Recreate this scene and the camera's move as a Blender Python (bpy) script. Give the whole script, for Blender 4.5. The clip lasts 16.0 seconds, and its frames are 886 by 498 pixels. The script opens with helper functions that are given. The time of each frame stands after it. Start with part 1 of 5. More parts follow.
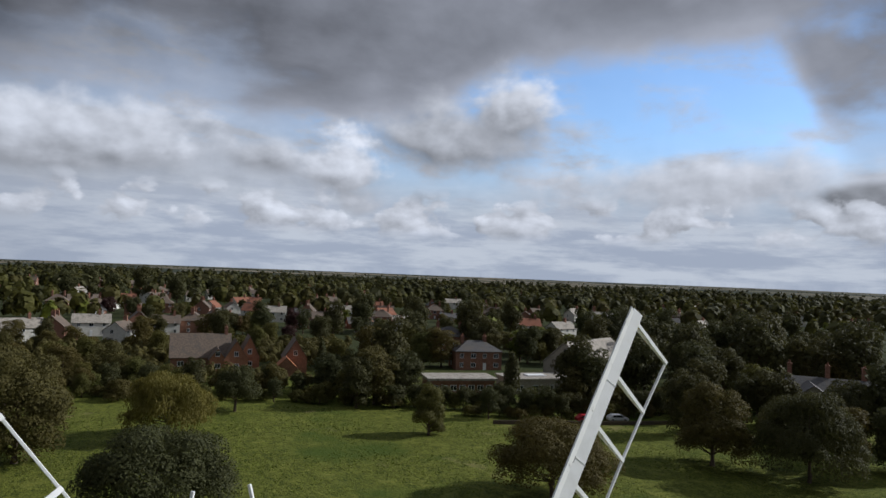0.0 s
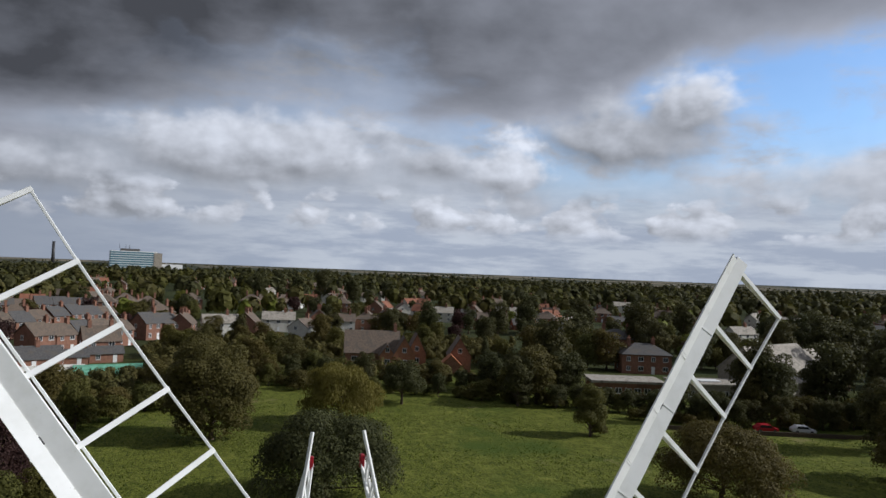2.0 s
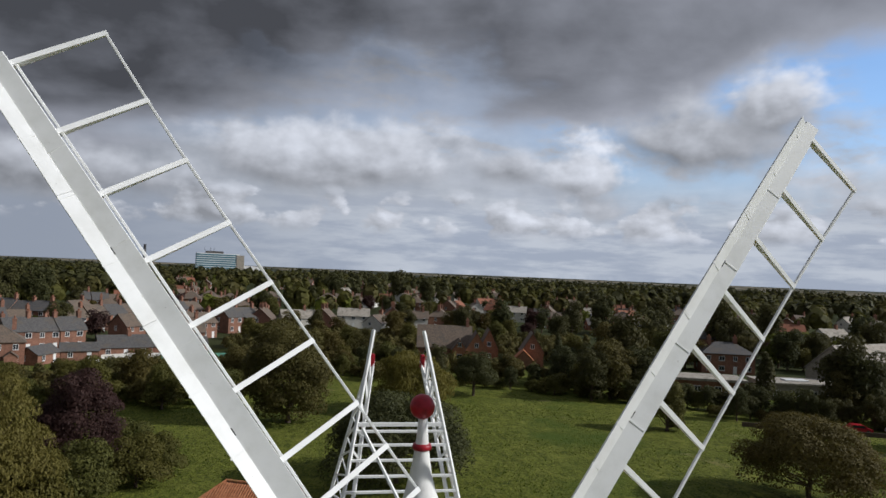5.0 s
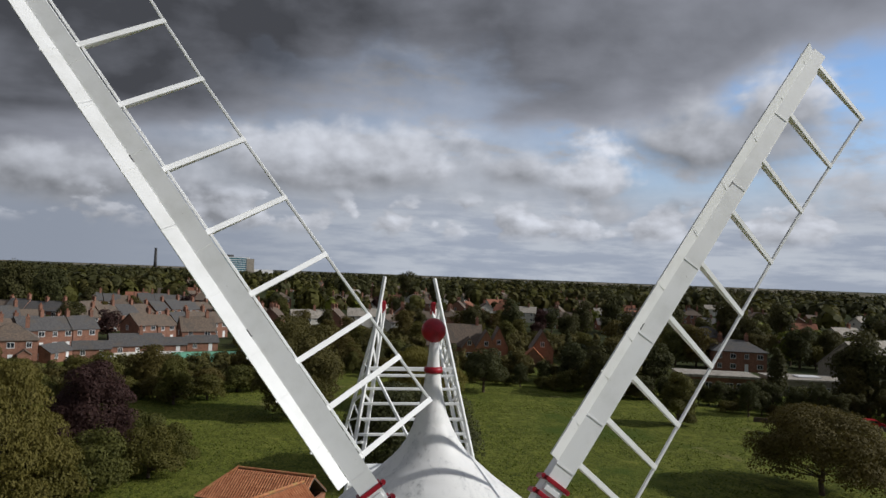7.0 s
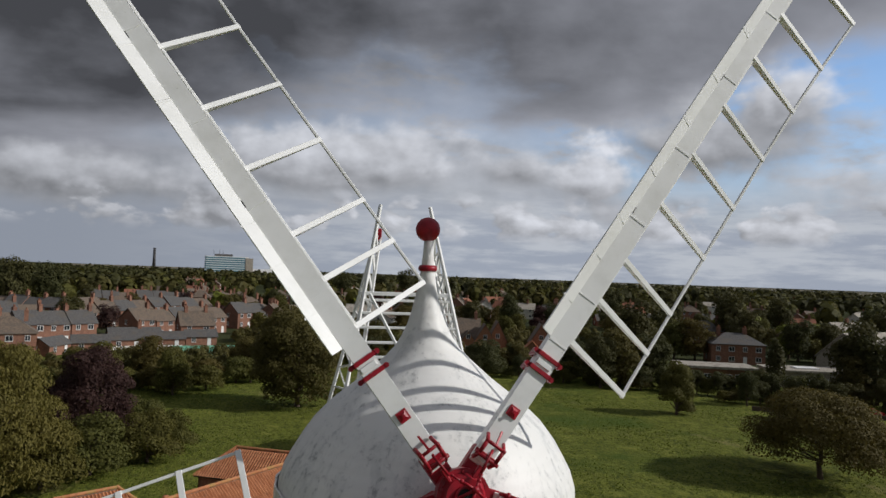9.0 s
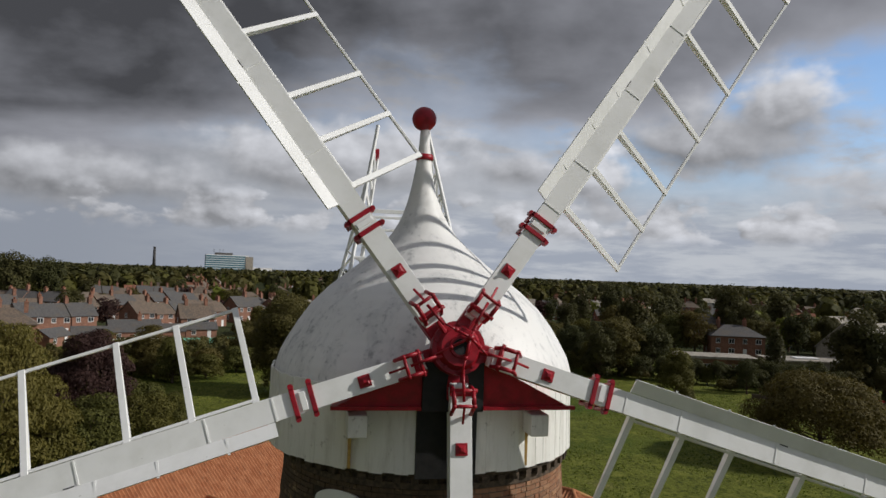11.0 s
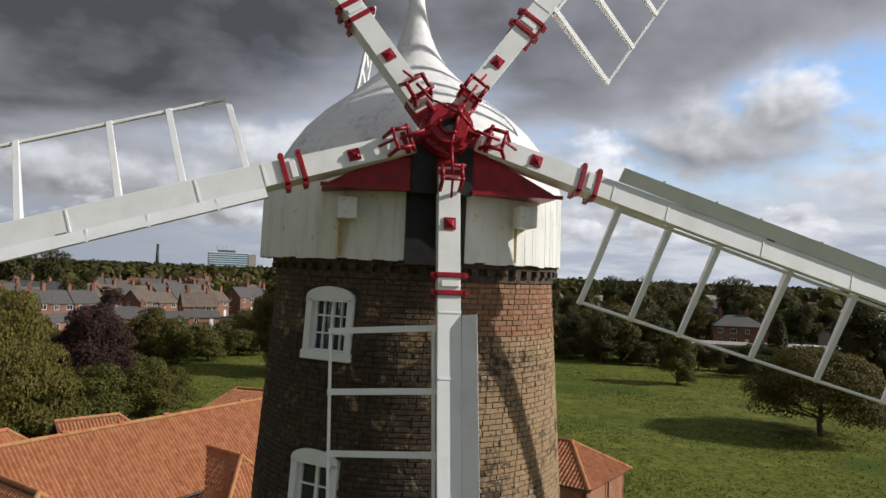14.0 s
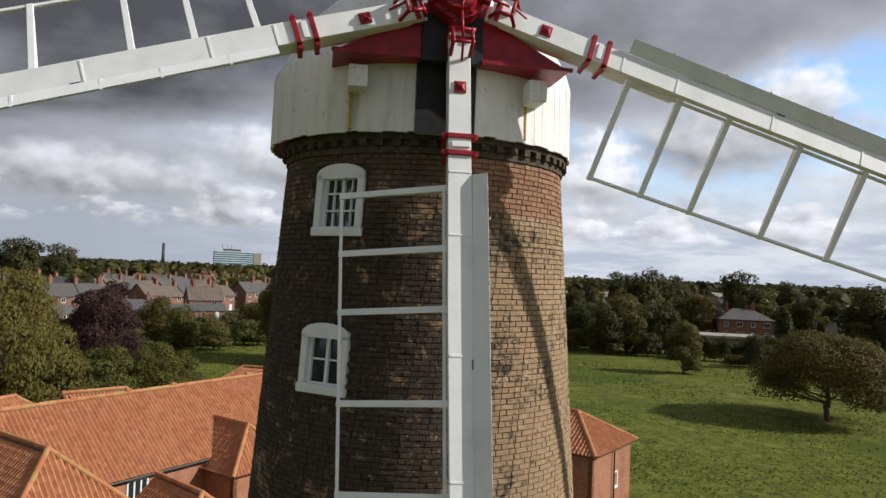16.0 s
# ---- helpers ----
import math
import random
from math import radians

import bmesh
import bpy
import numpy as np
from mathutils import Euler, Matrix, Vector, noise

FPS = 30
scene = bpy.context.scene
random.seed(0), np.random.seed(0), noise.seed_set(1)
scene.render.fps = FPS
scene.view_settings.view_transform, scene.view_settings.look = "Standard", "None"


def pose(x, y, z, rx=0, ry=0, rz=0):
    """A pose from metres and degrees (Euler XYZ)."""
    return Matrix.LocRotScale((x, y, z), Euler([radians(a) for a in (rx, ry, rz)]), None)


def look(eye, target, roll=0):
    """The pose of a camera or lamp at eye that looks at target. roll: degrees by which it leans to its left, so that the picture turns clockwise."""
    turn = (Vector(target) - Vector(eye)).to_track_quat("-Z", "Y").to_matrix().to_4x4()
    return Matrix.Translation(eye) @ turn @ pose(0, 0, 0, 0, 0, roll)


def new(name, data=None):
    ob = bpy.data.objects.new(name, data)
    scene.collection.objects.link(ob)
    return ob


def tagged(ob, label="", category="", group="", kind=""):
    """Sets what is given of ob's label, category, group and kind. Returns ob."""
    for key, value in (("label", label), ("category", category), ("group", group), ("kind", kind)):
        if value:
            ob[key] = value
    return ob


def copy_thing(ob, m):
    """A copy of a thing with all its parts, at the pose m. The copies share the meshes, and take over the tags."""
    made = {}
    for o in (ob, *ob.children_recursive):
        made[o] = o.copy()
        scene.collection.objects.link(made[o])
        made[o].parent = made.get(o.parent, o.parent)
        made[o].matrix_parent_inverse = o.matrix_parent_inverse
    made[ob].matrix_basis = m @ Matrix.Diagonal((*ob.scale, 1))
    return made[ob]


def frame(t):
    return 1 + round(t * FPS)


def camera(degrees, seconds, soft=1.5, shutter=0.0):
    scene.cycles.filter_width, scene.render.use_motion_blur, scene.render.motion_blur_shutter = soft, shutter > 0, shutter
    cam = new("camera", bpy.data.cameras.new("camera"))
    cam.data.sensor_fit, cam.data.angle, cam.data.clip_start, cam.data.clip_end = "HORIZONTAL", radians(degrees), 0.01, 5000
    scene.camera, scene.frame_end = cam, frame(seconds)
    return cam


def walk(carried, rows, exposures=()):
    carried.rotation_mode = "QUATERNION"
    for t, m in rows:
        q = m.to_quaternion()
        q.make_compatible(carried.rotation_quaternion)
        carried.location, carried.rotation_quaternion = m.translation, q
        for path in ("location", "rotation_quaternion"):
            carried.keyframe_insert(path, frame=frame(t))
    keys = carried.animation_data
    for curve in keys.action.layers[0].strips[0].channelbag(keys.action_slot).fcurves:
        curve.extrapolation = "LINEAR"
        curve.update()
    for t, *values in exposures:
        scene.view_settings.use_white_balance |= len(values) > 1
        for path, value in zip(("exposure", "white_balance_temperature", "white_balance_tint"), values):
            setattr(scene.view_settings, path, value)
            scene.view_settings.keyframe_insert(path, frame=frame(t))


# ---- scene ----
cam = camera(65.2, 16.0)
PATH = [
    (0, (-3.898, -10.776, 28.5), (-2.863, -9.066, 28.566), 2.3),
    (0.5, (-3.579, -11.051, 28.187), (-2.699, -9.256, 28.249), 2.3),
    (1, (-3.246, -11.286, 27.957), (-2.467, -9.444, 28.018), 2.3),
    (1.5, (-2.932, -11.529, 27.77), (-2.258, -9.647, 27.829), 2.3),
    (2, (-2.644, -11.691, 27.501), (-2.046, -9.783, 27.559), 2.2),
    (2.5, (-2.403, -11.765, 26.986), (-1.858, -9.841, 27.044), 2.3),
    (3, (-2.306, -11.777, 26.539), (-1.81, -9.841, 26.597), 2.4),
    (3.5, (-2.276, -11.784, 26.145), (-1.82, -9.838, 26.203), 2.4),
    (4, (-2.248, -11.767, 25.759), (-1.818, -9.814, 25.817), 2.4),
    (6.5, (-2.223, -11.891, 24.043), (-1.857, -9.926, 24.11), 2.3),
    (7, (-2.222, -11.923, 23.696), (-1.856, -9.958, 23.765), 2.2),
    (7.5, (-2.186, -11.94, 23.313), (-1.819, -9.975, 23.383), 2.1),
    (8, (-2.132, -11.95, 22.868), (-1.766, -9.985, 22.938), 2.1),
    (8.5, (-2.101, -11.962, 22.405), (-1.733, -9.997, 22.475), 2.1),
    (11, (-1.947, -11.985, 20.003), (-1.578, -10.02, 20.071), 2.0),
    (11.5, (-1.892, -12.014, 19.511), (-1.524, -10.049, 19.58), 2.0),
    (12, (-1.84, -12.02, 19.041), (-1.472, -10.055, 19.107), 2.1),
    (12.5, (-1.725, -11.984, 18.554), (-1.358, -10.019, 18.621), 2.1),
    (13, (-1.681, -12.012, 18.067), (-1.312, -10.047, 18.133), 2.1),
    (13.5, (-1.67, -12.038, 17.579), (-1.305, -10.073, 17.645), 2.1),
    (14, (-1.662, -12.035, 17.086), (-1.301, -10.069, 17.153), 2.2),
    (14.5, (-1.647, -12.044, 16.598), (-1.289, -10.078, 16.664), 2.2),
    (15, (-1.657, -12.028, 16.148), (-1.303, -10.061, 16.213), 2.2),
    (15.5, (-1.645, -12.023, 15.696), (-1.294, -10.055, 15.763), 2.2),
    (16, (-1.664, -12.017, 15.294), (-1.317, -10.049, 15.36), 2.2),
]
walk(cam, [(t, look(eye, target, roll)) for t, eye, target, roll in PATH], [(0, -0.10, 6030, 10), (4, -0.08, 6130, 10), (8, -0.24, 6300, 10), (11, -0.20, 6480, 10), (13, 0.0, 6480, 10), (16, 0.36, 6430, 10)])

# ---- light ----
SUN = Vector((0.826, -0.225, 0.518)).normalized()
sun = new("sun", bpy.data.lights.new("sun", "SUN"))
sun.data.energy, sun.data.angle, sun.data.color = 3.8, radians(0.6), (1.0, 0.965, 0.91)
sun.matrix_world = look((60, -60, 60), Vector((60, -60, 60)) - SUN)

world = bpy.data.worlds.new("sky")
scene.world = world
world.use_nodes = True
WN, WL = world.node_tree.nodes, world.node_tree.links
WN.clear()


class Net:
    """Small helper to wire shader nodes."""

    def __init__(self, tree):
        self.n, self.l = tree.nodes, tree.links

    def node(self, kind, **values):
        nd = self.n.new(kind)
        for key, value in values.items():
            setattr(nd, key, value)
        return nd

    def put(self, socket, value):
        if hasattr(value, "is_output"):
            self.l.new(value, socket)
        else:
            socket.default_value = value

    def math(self, op, a, b=0.0, c=0.0):
        nd = self.node("ShaderNodeMath", operation=op)
        for s, v in zip(nd.inputs, (a, b, c)):
            self.put(s, v)
        return nd.outputs[0]

    def vmath(self, op, a, b=(0, 0, 0)):
        nd = self.node("ShaderNodeVectorMath", operation=op)
        self.put(nd.inputs[0], a)
        self.put(nd.inputs[1], b)
        return nd.outputs["Value"] if op in ("DOT_PRODUCT", "LENGTH", "DISTANCE") else nd.outputs["Vector"]

    def ramp(self, x, lo, hi, a=0.0, b=1.0):
        nd = self.node("ShaderNodeMapRange", interpolation_type="SMOOTHSTEP")
        for s, v in zip(nd.inputs, (x, lo, hi, a, b)):
            self.put(s, v)
        return nd.outputs[0]

    def noise(self, vec, scale, detail=5.0, rough=0.55, warp=0.0, lac=2.0):
        nd = self.node("ShaderNodeTexNoise")
        self.put(nd.inputs["Vector"], vec)
        for k, v in (("Scale", scale), ("Detail", detail), ("Roughness", rough), ("Distortion", warp), ("Lacunarity", lac)):
            self.put(nd.inputs[k], v)
        return nd.outputs["Fac"]

    def mix(self, f, a, b, mode="MIX"):
        nd = self.node("ShaderNodeMix", data_type="RGBA", blend_type=mode)
        self.put(nd.inputs[0], f)
        self.put(nd.inputs[6], (*a, 1) if isinstance(a, tuple) else a)
        self.put(nd.inputs[7], (*b, 1) if isinstance(b, tuple) else b)
        return nd.outputs[2]

    def combine(self, x, y, z):
        nd = self.node("ShaderNodeCombineXYZ")
        for s, v in zip(nd.inputs, (x, y, z)):
            self.put(s, v)
        return nd.outputs[0]


def build_sky():
    w = Net(world.node_tree)
    sky = w.node("ShaderNodeTexSky", sky_type="NISHITA", sun_disc=False, sun_elevation=math.asin(SUN.z),
                 sun_rotation=math.atan2(SUN.x, SUN.y), altitude=20, air_density=1.0, dust_density=0.2, ozone_density=3.0)
    way = w.node("ShaderNodeTexCoord").outputs["Generated"]
    sep = w.node("ShaderNodeSeparateXYZ")
    w.put(sep.inputs[0], way)
    x, y, z = sep.outputs
    az = w.math("ARCTAN2", x, y)
    up = w.math("MAXIMUM", z, 0.0)

    blue = w.vmath("SCALE", w.mix(1.0, sky.outputs[0], (0.95, 1.0, 1.06), "MULTIPLY"))
    blue.node.inputs["Scale"].default_value = 0.16
    at = w.combine(az, w.math("MULTIPLY", up, 1.35), 4.4)
    wob = w.math("SUBTRACT", w.noise(at, 9.0, 6, 0.5, 0.2), 0.5)
    fluff = w.math("SUBTRACT", w.noise(at, 20.0, 3, 0.5), 0.5)
    lit = w.math("SUBTRACT", fluff, w.math("SUBTRACT", w.noise(w.vmath("ADD", at, (0.010, 0.012, 0.0)), 20.0, 3, 0.5), 0.5))
    lit = w.math("ADD", w.math("MULTIPLY", lit, 0.45), w.math("MULTIPLY", 0.55, w.math("SUBTRACT", wob, w.math("SUBTRACT", w.noise(w.vmath("ADD", at, (0.020, 0.024, 0.0)), 9.0, 6, 0.5, 0.2), 0.5))))
    edge = w.math("ADD", w.math("MULTIPLY", wob, 2.0), w.math("MULTIPLY", fluff, 1.0))

    def grey(tone, tint=(0.965, 0.985, 1.05)):
        c = w.vmath("SCALE", tint)
        w.put(c.node.inputs["Scale"], w.math("MINIMUM", w.math("MAXIMUM", tone, 0.06), 0.90))
        return c

    def heap(col, a, u, ra, ru, base, top, soft):
        """One heaped cloud round azimuth a and height u: greyer underneath, lit along its crown."""
        da = w.math("DIVIDE", w.math("SUBTRACT", az, a), ra)
        du = w.math("DIVIDE", w.math("SUBTRACT", up, u), ru)
        r = w.math("SQRT", w.math("ADD", w.math("MULTIPLY", da, da), w.math("MULTIPLY", du, du)))
        mask = w.ramp(w.math("SUBTRACT", r, edge), 1.0 + soft, 1.0 - soft)
        lift = w.math("ADD", w.math("ADD", w.math("MULTIPLY", du, 0.85), w.math("MULTIPLY", da, 0.22)), w.math("ADD", w.math("MULTIPLY", fluff, 0.8), w.math("MULTIPLY", wob, 0.9)))
        tone = w.math("ADD", w.ramp(lift, -0.75, 0.75, base, top), w.math("MULTIPLY", lit, 0.7))
        return w.mix(mask, col, grey(tone))

    # thin milky veil over the clear part, thicker towards the horizon
    veil_at = w.combine(w.math("MULTIPLY", az, 1.0), w.math("MULTIPLY", up, 2.4), 7.7)
    veil = w.noise(veil_at, 6.0, 8, 0.6, 0.3)
    milk = w.math("ADD", w.math("ADD", w.ramp(veil, 0.46, 0.72), w.ramp(up, 0.22, 0.06)), w.ramp(az, 0.50, 0.25, 0.0, 0.75))
    col = w.mix(w.math("MINIMUM", w.math("ADD", w.math("MULTIPLY", milk, 0.75), 0.10), 0.96), blue, grey(w.math("ADD", w.ramp(az, 0.3, -0.3, 0.54, 0.42), w.math("ADD", w.math("MULTIPLY", wob, 0.22), w.math("MULTIPLY", lit, 0.5)))))
    # flat layers over the horizon
    low = w.noise(w.combine(az, w.math("MULTIPLY", up, 5.5), 8.2), 8.0, 8, 0.60)
    streak = w.mix(w.ramp(low, 0.38, 0.62), (0.39, 0.43, 0.51), (0.57, 0.60, 0.65))
    streak = w.mix(w.ramp(az, 0.25, -0.35), streak, (0.31, 0.34, 0.40))
    col = w.mix(w.ramp(up, 0.15, 0.05), col, streak)
    # the dark deck overhead, whose lower rim rises round the blue gap
    inv = w.math("DIVIDE", 1.0, w.math("ADD", up, 0.16))
    deck_at = w.combine(w.math("MULTIPLY", x, inv), w.math("MULTIPLY", y, inv), 5.1)
    d1 = w.noise(deck_at, 0.95, 8, 0.50, 0.15)
    d2 = w.noise(w.vmath("ADD", deck_at, (0.13, -0.10, 0.04)), 0.95, 8, 0.50, 0.15)
    rim = w.math("ADD", w.ramp(az, -0.35, 0.05, 0.115, 0.195), w.math("SUBTRACT", w.ramp(az, 0.48, 0.66, 0.0, 0.105), w.ramp(az, 0.97, 1.10, 0.0, 0.19)))
    over = w.math("ADD", w.math("SUBTRACT", up, rim), w.math("ADD", w.math("MULTIPLY", w.math("SUBTRACT", d1, 0.5), 0.13), w.math("MULTIPLY", edge, 0.022)))
    west = w.ramp(az, 0.50, -0.20)
    thin = w.math("MAXIMUM", w.ramp(w.math("ADD", d1, w.math("MULTIPLY", wob, 0.35)), 0.34, 0.50, 0.45, 1.0), west)
    cover = w.math("MULTIPLY", w.ramp(over, -0.022, 0.030), thin)
    tone = w.math("ADD", w.math("SUBTRACT", w.ramp(over, 0.0, 0.07, 0.40, 0.265), w.math("MULTIPLY", west, 0.135)), w.math("MULTIPLY", w.math("SUBTRACT", d1, d2), 0.75))
    tone = w.math("ADD", tone, w.math("ADD", w.math("MULTIPLY", w.math("SUBTRACT", d1, 0.5), -0.35), w.math("MULTIPLY", wob, 0.22)))
    tone = w.math("ADD", tone, w.ramp(up, 0.33, 0.70, 0.0, 0.12))
    deck = grey(w.math("MAXIMUM", tone, 0.075), (0.95, 0.975, 1.09))
    col = w.mix(cover, col, deck)
    # heaped clouds: a tall bank beside the gap, and smaller ones down to the horizon
    for a, u, ra, ru, base, top, soft in (
            (0.93, 0.130, 0.22, 0.030, 0.52, 0.66, 0.7), (0.56, 0.190, 0.110, 0.046, 0.33, 0.52, 0.55), (0.635, 0.230, 0.056, 0.046, 0.34, 0.78, 0.35),
            (0.05, 0.152, 0.150, 0.048, 0.38, 0.70, 0.4), (-0.30, 0.110, 0.130, 0.030, 0.30, 0.56, 0.5), (0.29, 0.150, 0.055, 0.026, 0.36, 0.62, 0.5),
            (0.395, 0.142, 0.062, 0.048, 0.42, 0.92, 0.25), (1.09, 0.112, 0.055, 0.018, 0.17, 0.30, 0.4)):
        col = heap(col, a, u, ra, ru, base, top, soft)
    rowed = w.noise(w.combine(az, w.math("MULTIPLY", up, 1.6), 2.9), 13.0, 7, 0.48, 0.1)
    rowed2 = w.noise(w.combine(w.math("ADD", az, 0.010), w.math("ADD", w.math("MULTIPLY", up, 1.6), 0.018), 2.9), 13.0, 7, 0.48, 0.1)
    band = w.math("MULTIPLY", w.ramp(up, 0.040, 0.065), w.ramp(up, 0.125, 0.090))
    htone = w.math("ADD", w.math("SUBTRACT", 0.55, w.math("MULTIPLY", w.ramp(az, 0.2, -0.3), 0.12)), w.math("MULTIPLY", w.math("SUBTRACT", rowed, rowed2), 1.5))
    col = w.mix(w.math("MULTIPLY", w.ramp(rowed, 0.475, 0.545), band), col, grey(w.math("MAXIMUM", htone, 0.30)))
    bg = w.node("ShaderNodeBackground")
    w.put(bg.inputs[0], col)
    bg.inputs[1].default_value = 1.0
    out = w.node("ShaderNodeOutputWorld")
    w.l.new(bg.outputs[0], out.inputs[0])


build_sky()

# ---- materials ----


def material(name, build, rough=0.7, metal=0.0, spec=0.4):
    """A node material. build(net, pos) gives a colour socket or tuple and a height socket or None, and optionally a roughness."""
    m = bpy.data.materials.new(name)
    m.use_nodes = True
    net = Net(m.node_tree)
    bsdf = m.node_tree.nodes["Principled BSDF"]
    bsdf.inputs["Roughness"].default_value, bsdf.inputs["Metallic"].default_value = rough, metal
    bsdf.inputs["Specular IOR Level"].default_value = spec
    pos = net.node("ShaderNodeNewGeometry").outputs["Position"]
    got = build(net, pos)
    colour, height = got[0], got[1]
    net.put(bsdf.inputs["Base Color"], (*colour, 1) if isinstance(colour, tuple) else colour)
    if height is not None:
        bump = net.node("ShaderNodeBump")
        bump.inputs["Strength"].default_value = got[2] if len(got) > 2 else 0.4
        bump.inputs["Distance"].default_value = got[3] if len(got) > 3 else 0.02
        net.put(bump.inputs["Height"], height)
        net.l.new(bump.outputs[0], bsdf.inputs["Normal"])
    return m


def tones(a, b, scale, detail=5, second=None, second_scale=1.0, lo=0.35, hi=0.65, strength=0.3, dist=0.02):
    """Two tones blended by fine noise, and a third by broad noise."""
    def build(n, pos):
        f = n.noise(pos, scale, detail, 0.6)
        c = n.mix(n.ramp(f, lo, hi), a, b)
        if second:
            c = n.mix(n.ramp(n.noise(pos, second_scale, 4, 0.6), 0.48, 0.72), c, second)
        return c, f, strength, dist
    return build


def white_paint(n, pos):
    f = n.noise(pos, 60, 4, 0.6)
    c = n.mix(n.ramp(n.noise(pos, 2.2, 5, 0.6), 0.4, 0.75), (0.83, 0.83, 0.81), (0.73, 0.73, 0.70))
    c = n.mix(n.ramp(n.noise(pos, 14, 6, 0.7), 0.66, 0.74), c, (0.42, 0.40, 0.36))
    return c, f, 0.05, 0.003


def cap_paint(n, pos):
    stretch = n.vmath("MULTIPLY", pos, (1.0, 1.0, 0.25))
    stains = n.noise(stretch, 2.6, 7, 0.66, 0.5)
    fine = n.noise(pos, 9, 7, 0.7)
    c = n.mix(n.ramp(stains, 0.45, 0.72), (0.76, 0.75, 0.72), (0.60, 0.60, 0.58))
    c = n.mix(n.math("MULTIPLY", n.ramp(fine, 0.50, 0.68), n.ramp(stains, 0.42, 0.62)), c, (0.36, 0.36, 0.35))
    sep = n.node("ShaderNodeSeparateXYZ")
    n.put(sep.inputs[0], pos)
    rings = n.math("SINE", n.math("MULTIPLY", sep.outputs[2], 38.0))
    return c, n.math("ADD", n.math("MULTIPLY", rings, 0.3), fine), 0.2, 0.02


def petticoat_paint(n, pos):
    sep = n.node("ShaderNodeSeparateXYZ")
    n.put(sep.inputs[0], pos)
    around = n.math("ARCTAN2", sep.outputs[0], sep.outputs[1])
    drip = n.noise(n.combine(n.math("MULTIPLY", around, 14.0), n.math("MULTIPLY", sep.outputs[2], 0.8), 0.0), 1.0, 6, 0.7)
    c = n.mix(n.ramp(drip, 0.45, 0.75), (0.78, 0.77, 0.72), (0.58, 0.56, 0.50))
    c = n.mix(n.ramp(n.noise(pos, 7, 7, 0.7), 0.60, 0.72), c, (0.36, 0.34, 0.30))
    return c, n.noise(pos, 50, 4), 0.15, 0.005


def red_paint(n, pos):
    f = n.noise(pos, 30, 5, 0.65)
    c = n.mix(n.ramp(n.noise(pos, 5, 5, 0.6), 0.35, 0.7), (0.36, 0.008, 0.020), (0.20, 0.006, 0.012))
    c = n.mix(n.ramp(f, 0.63, 0.72), c, (0.13, 0.03, 0.025))
    return c, f, 0.15, 0.004


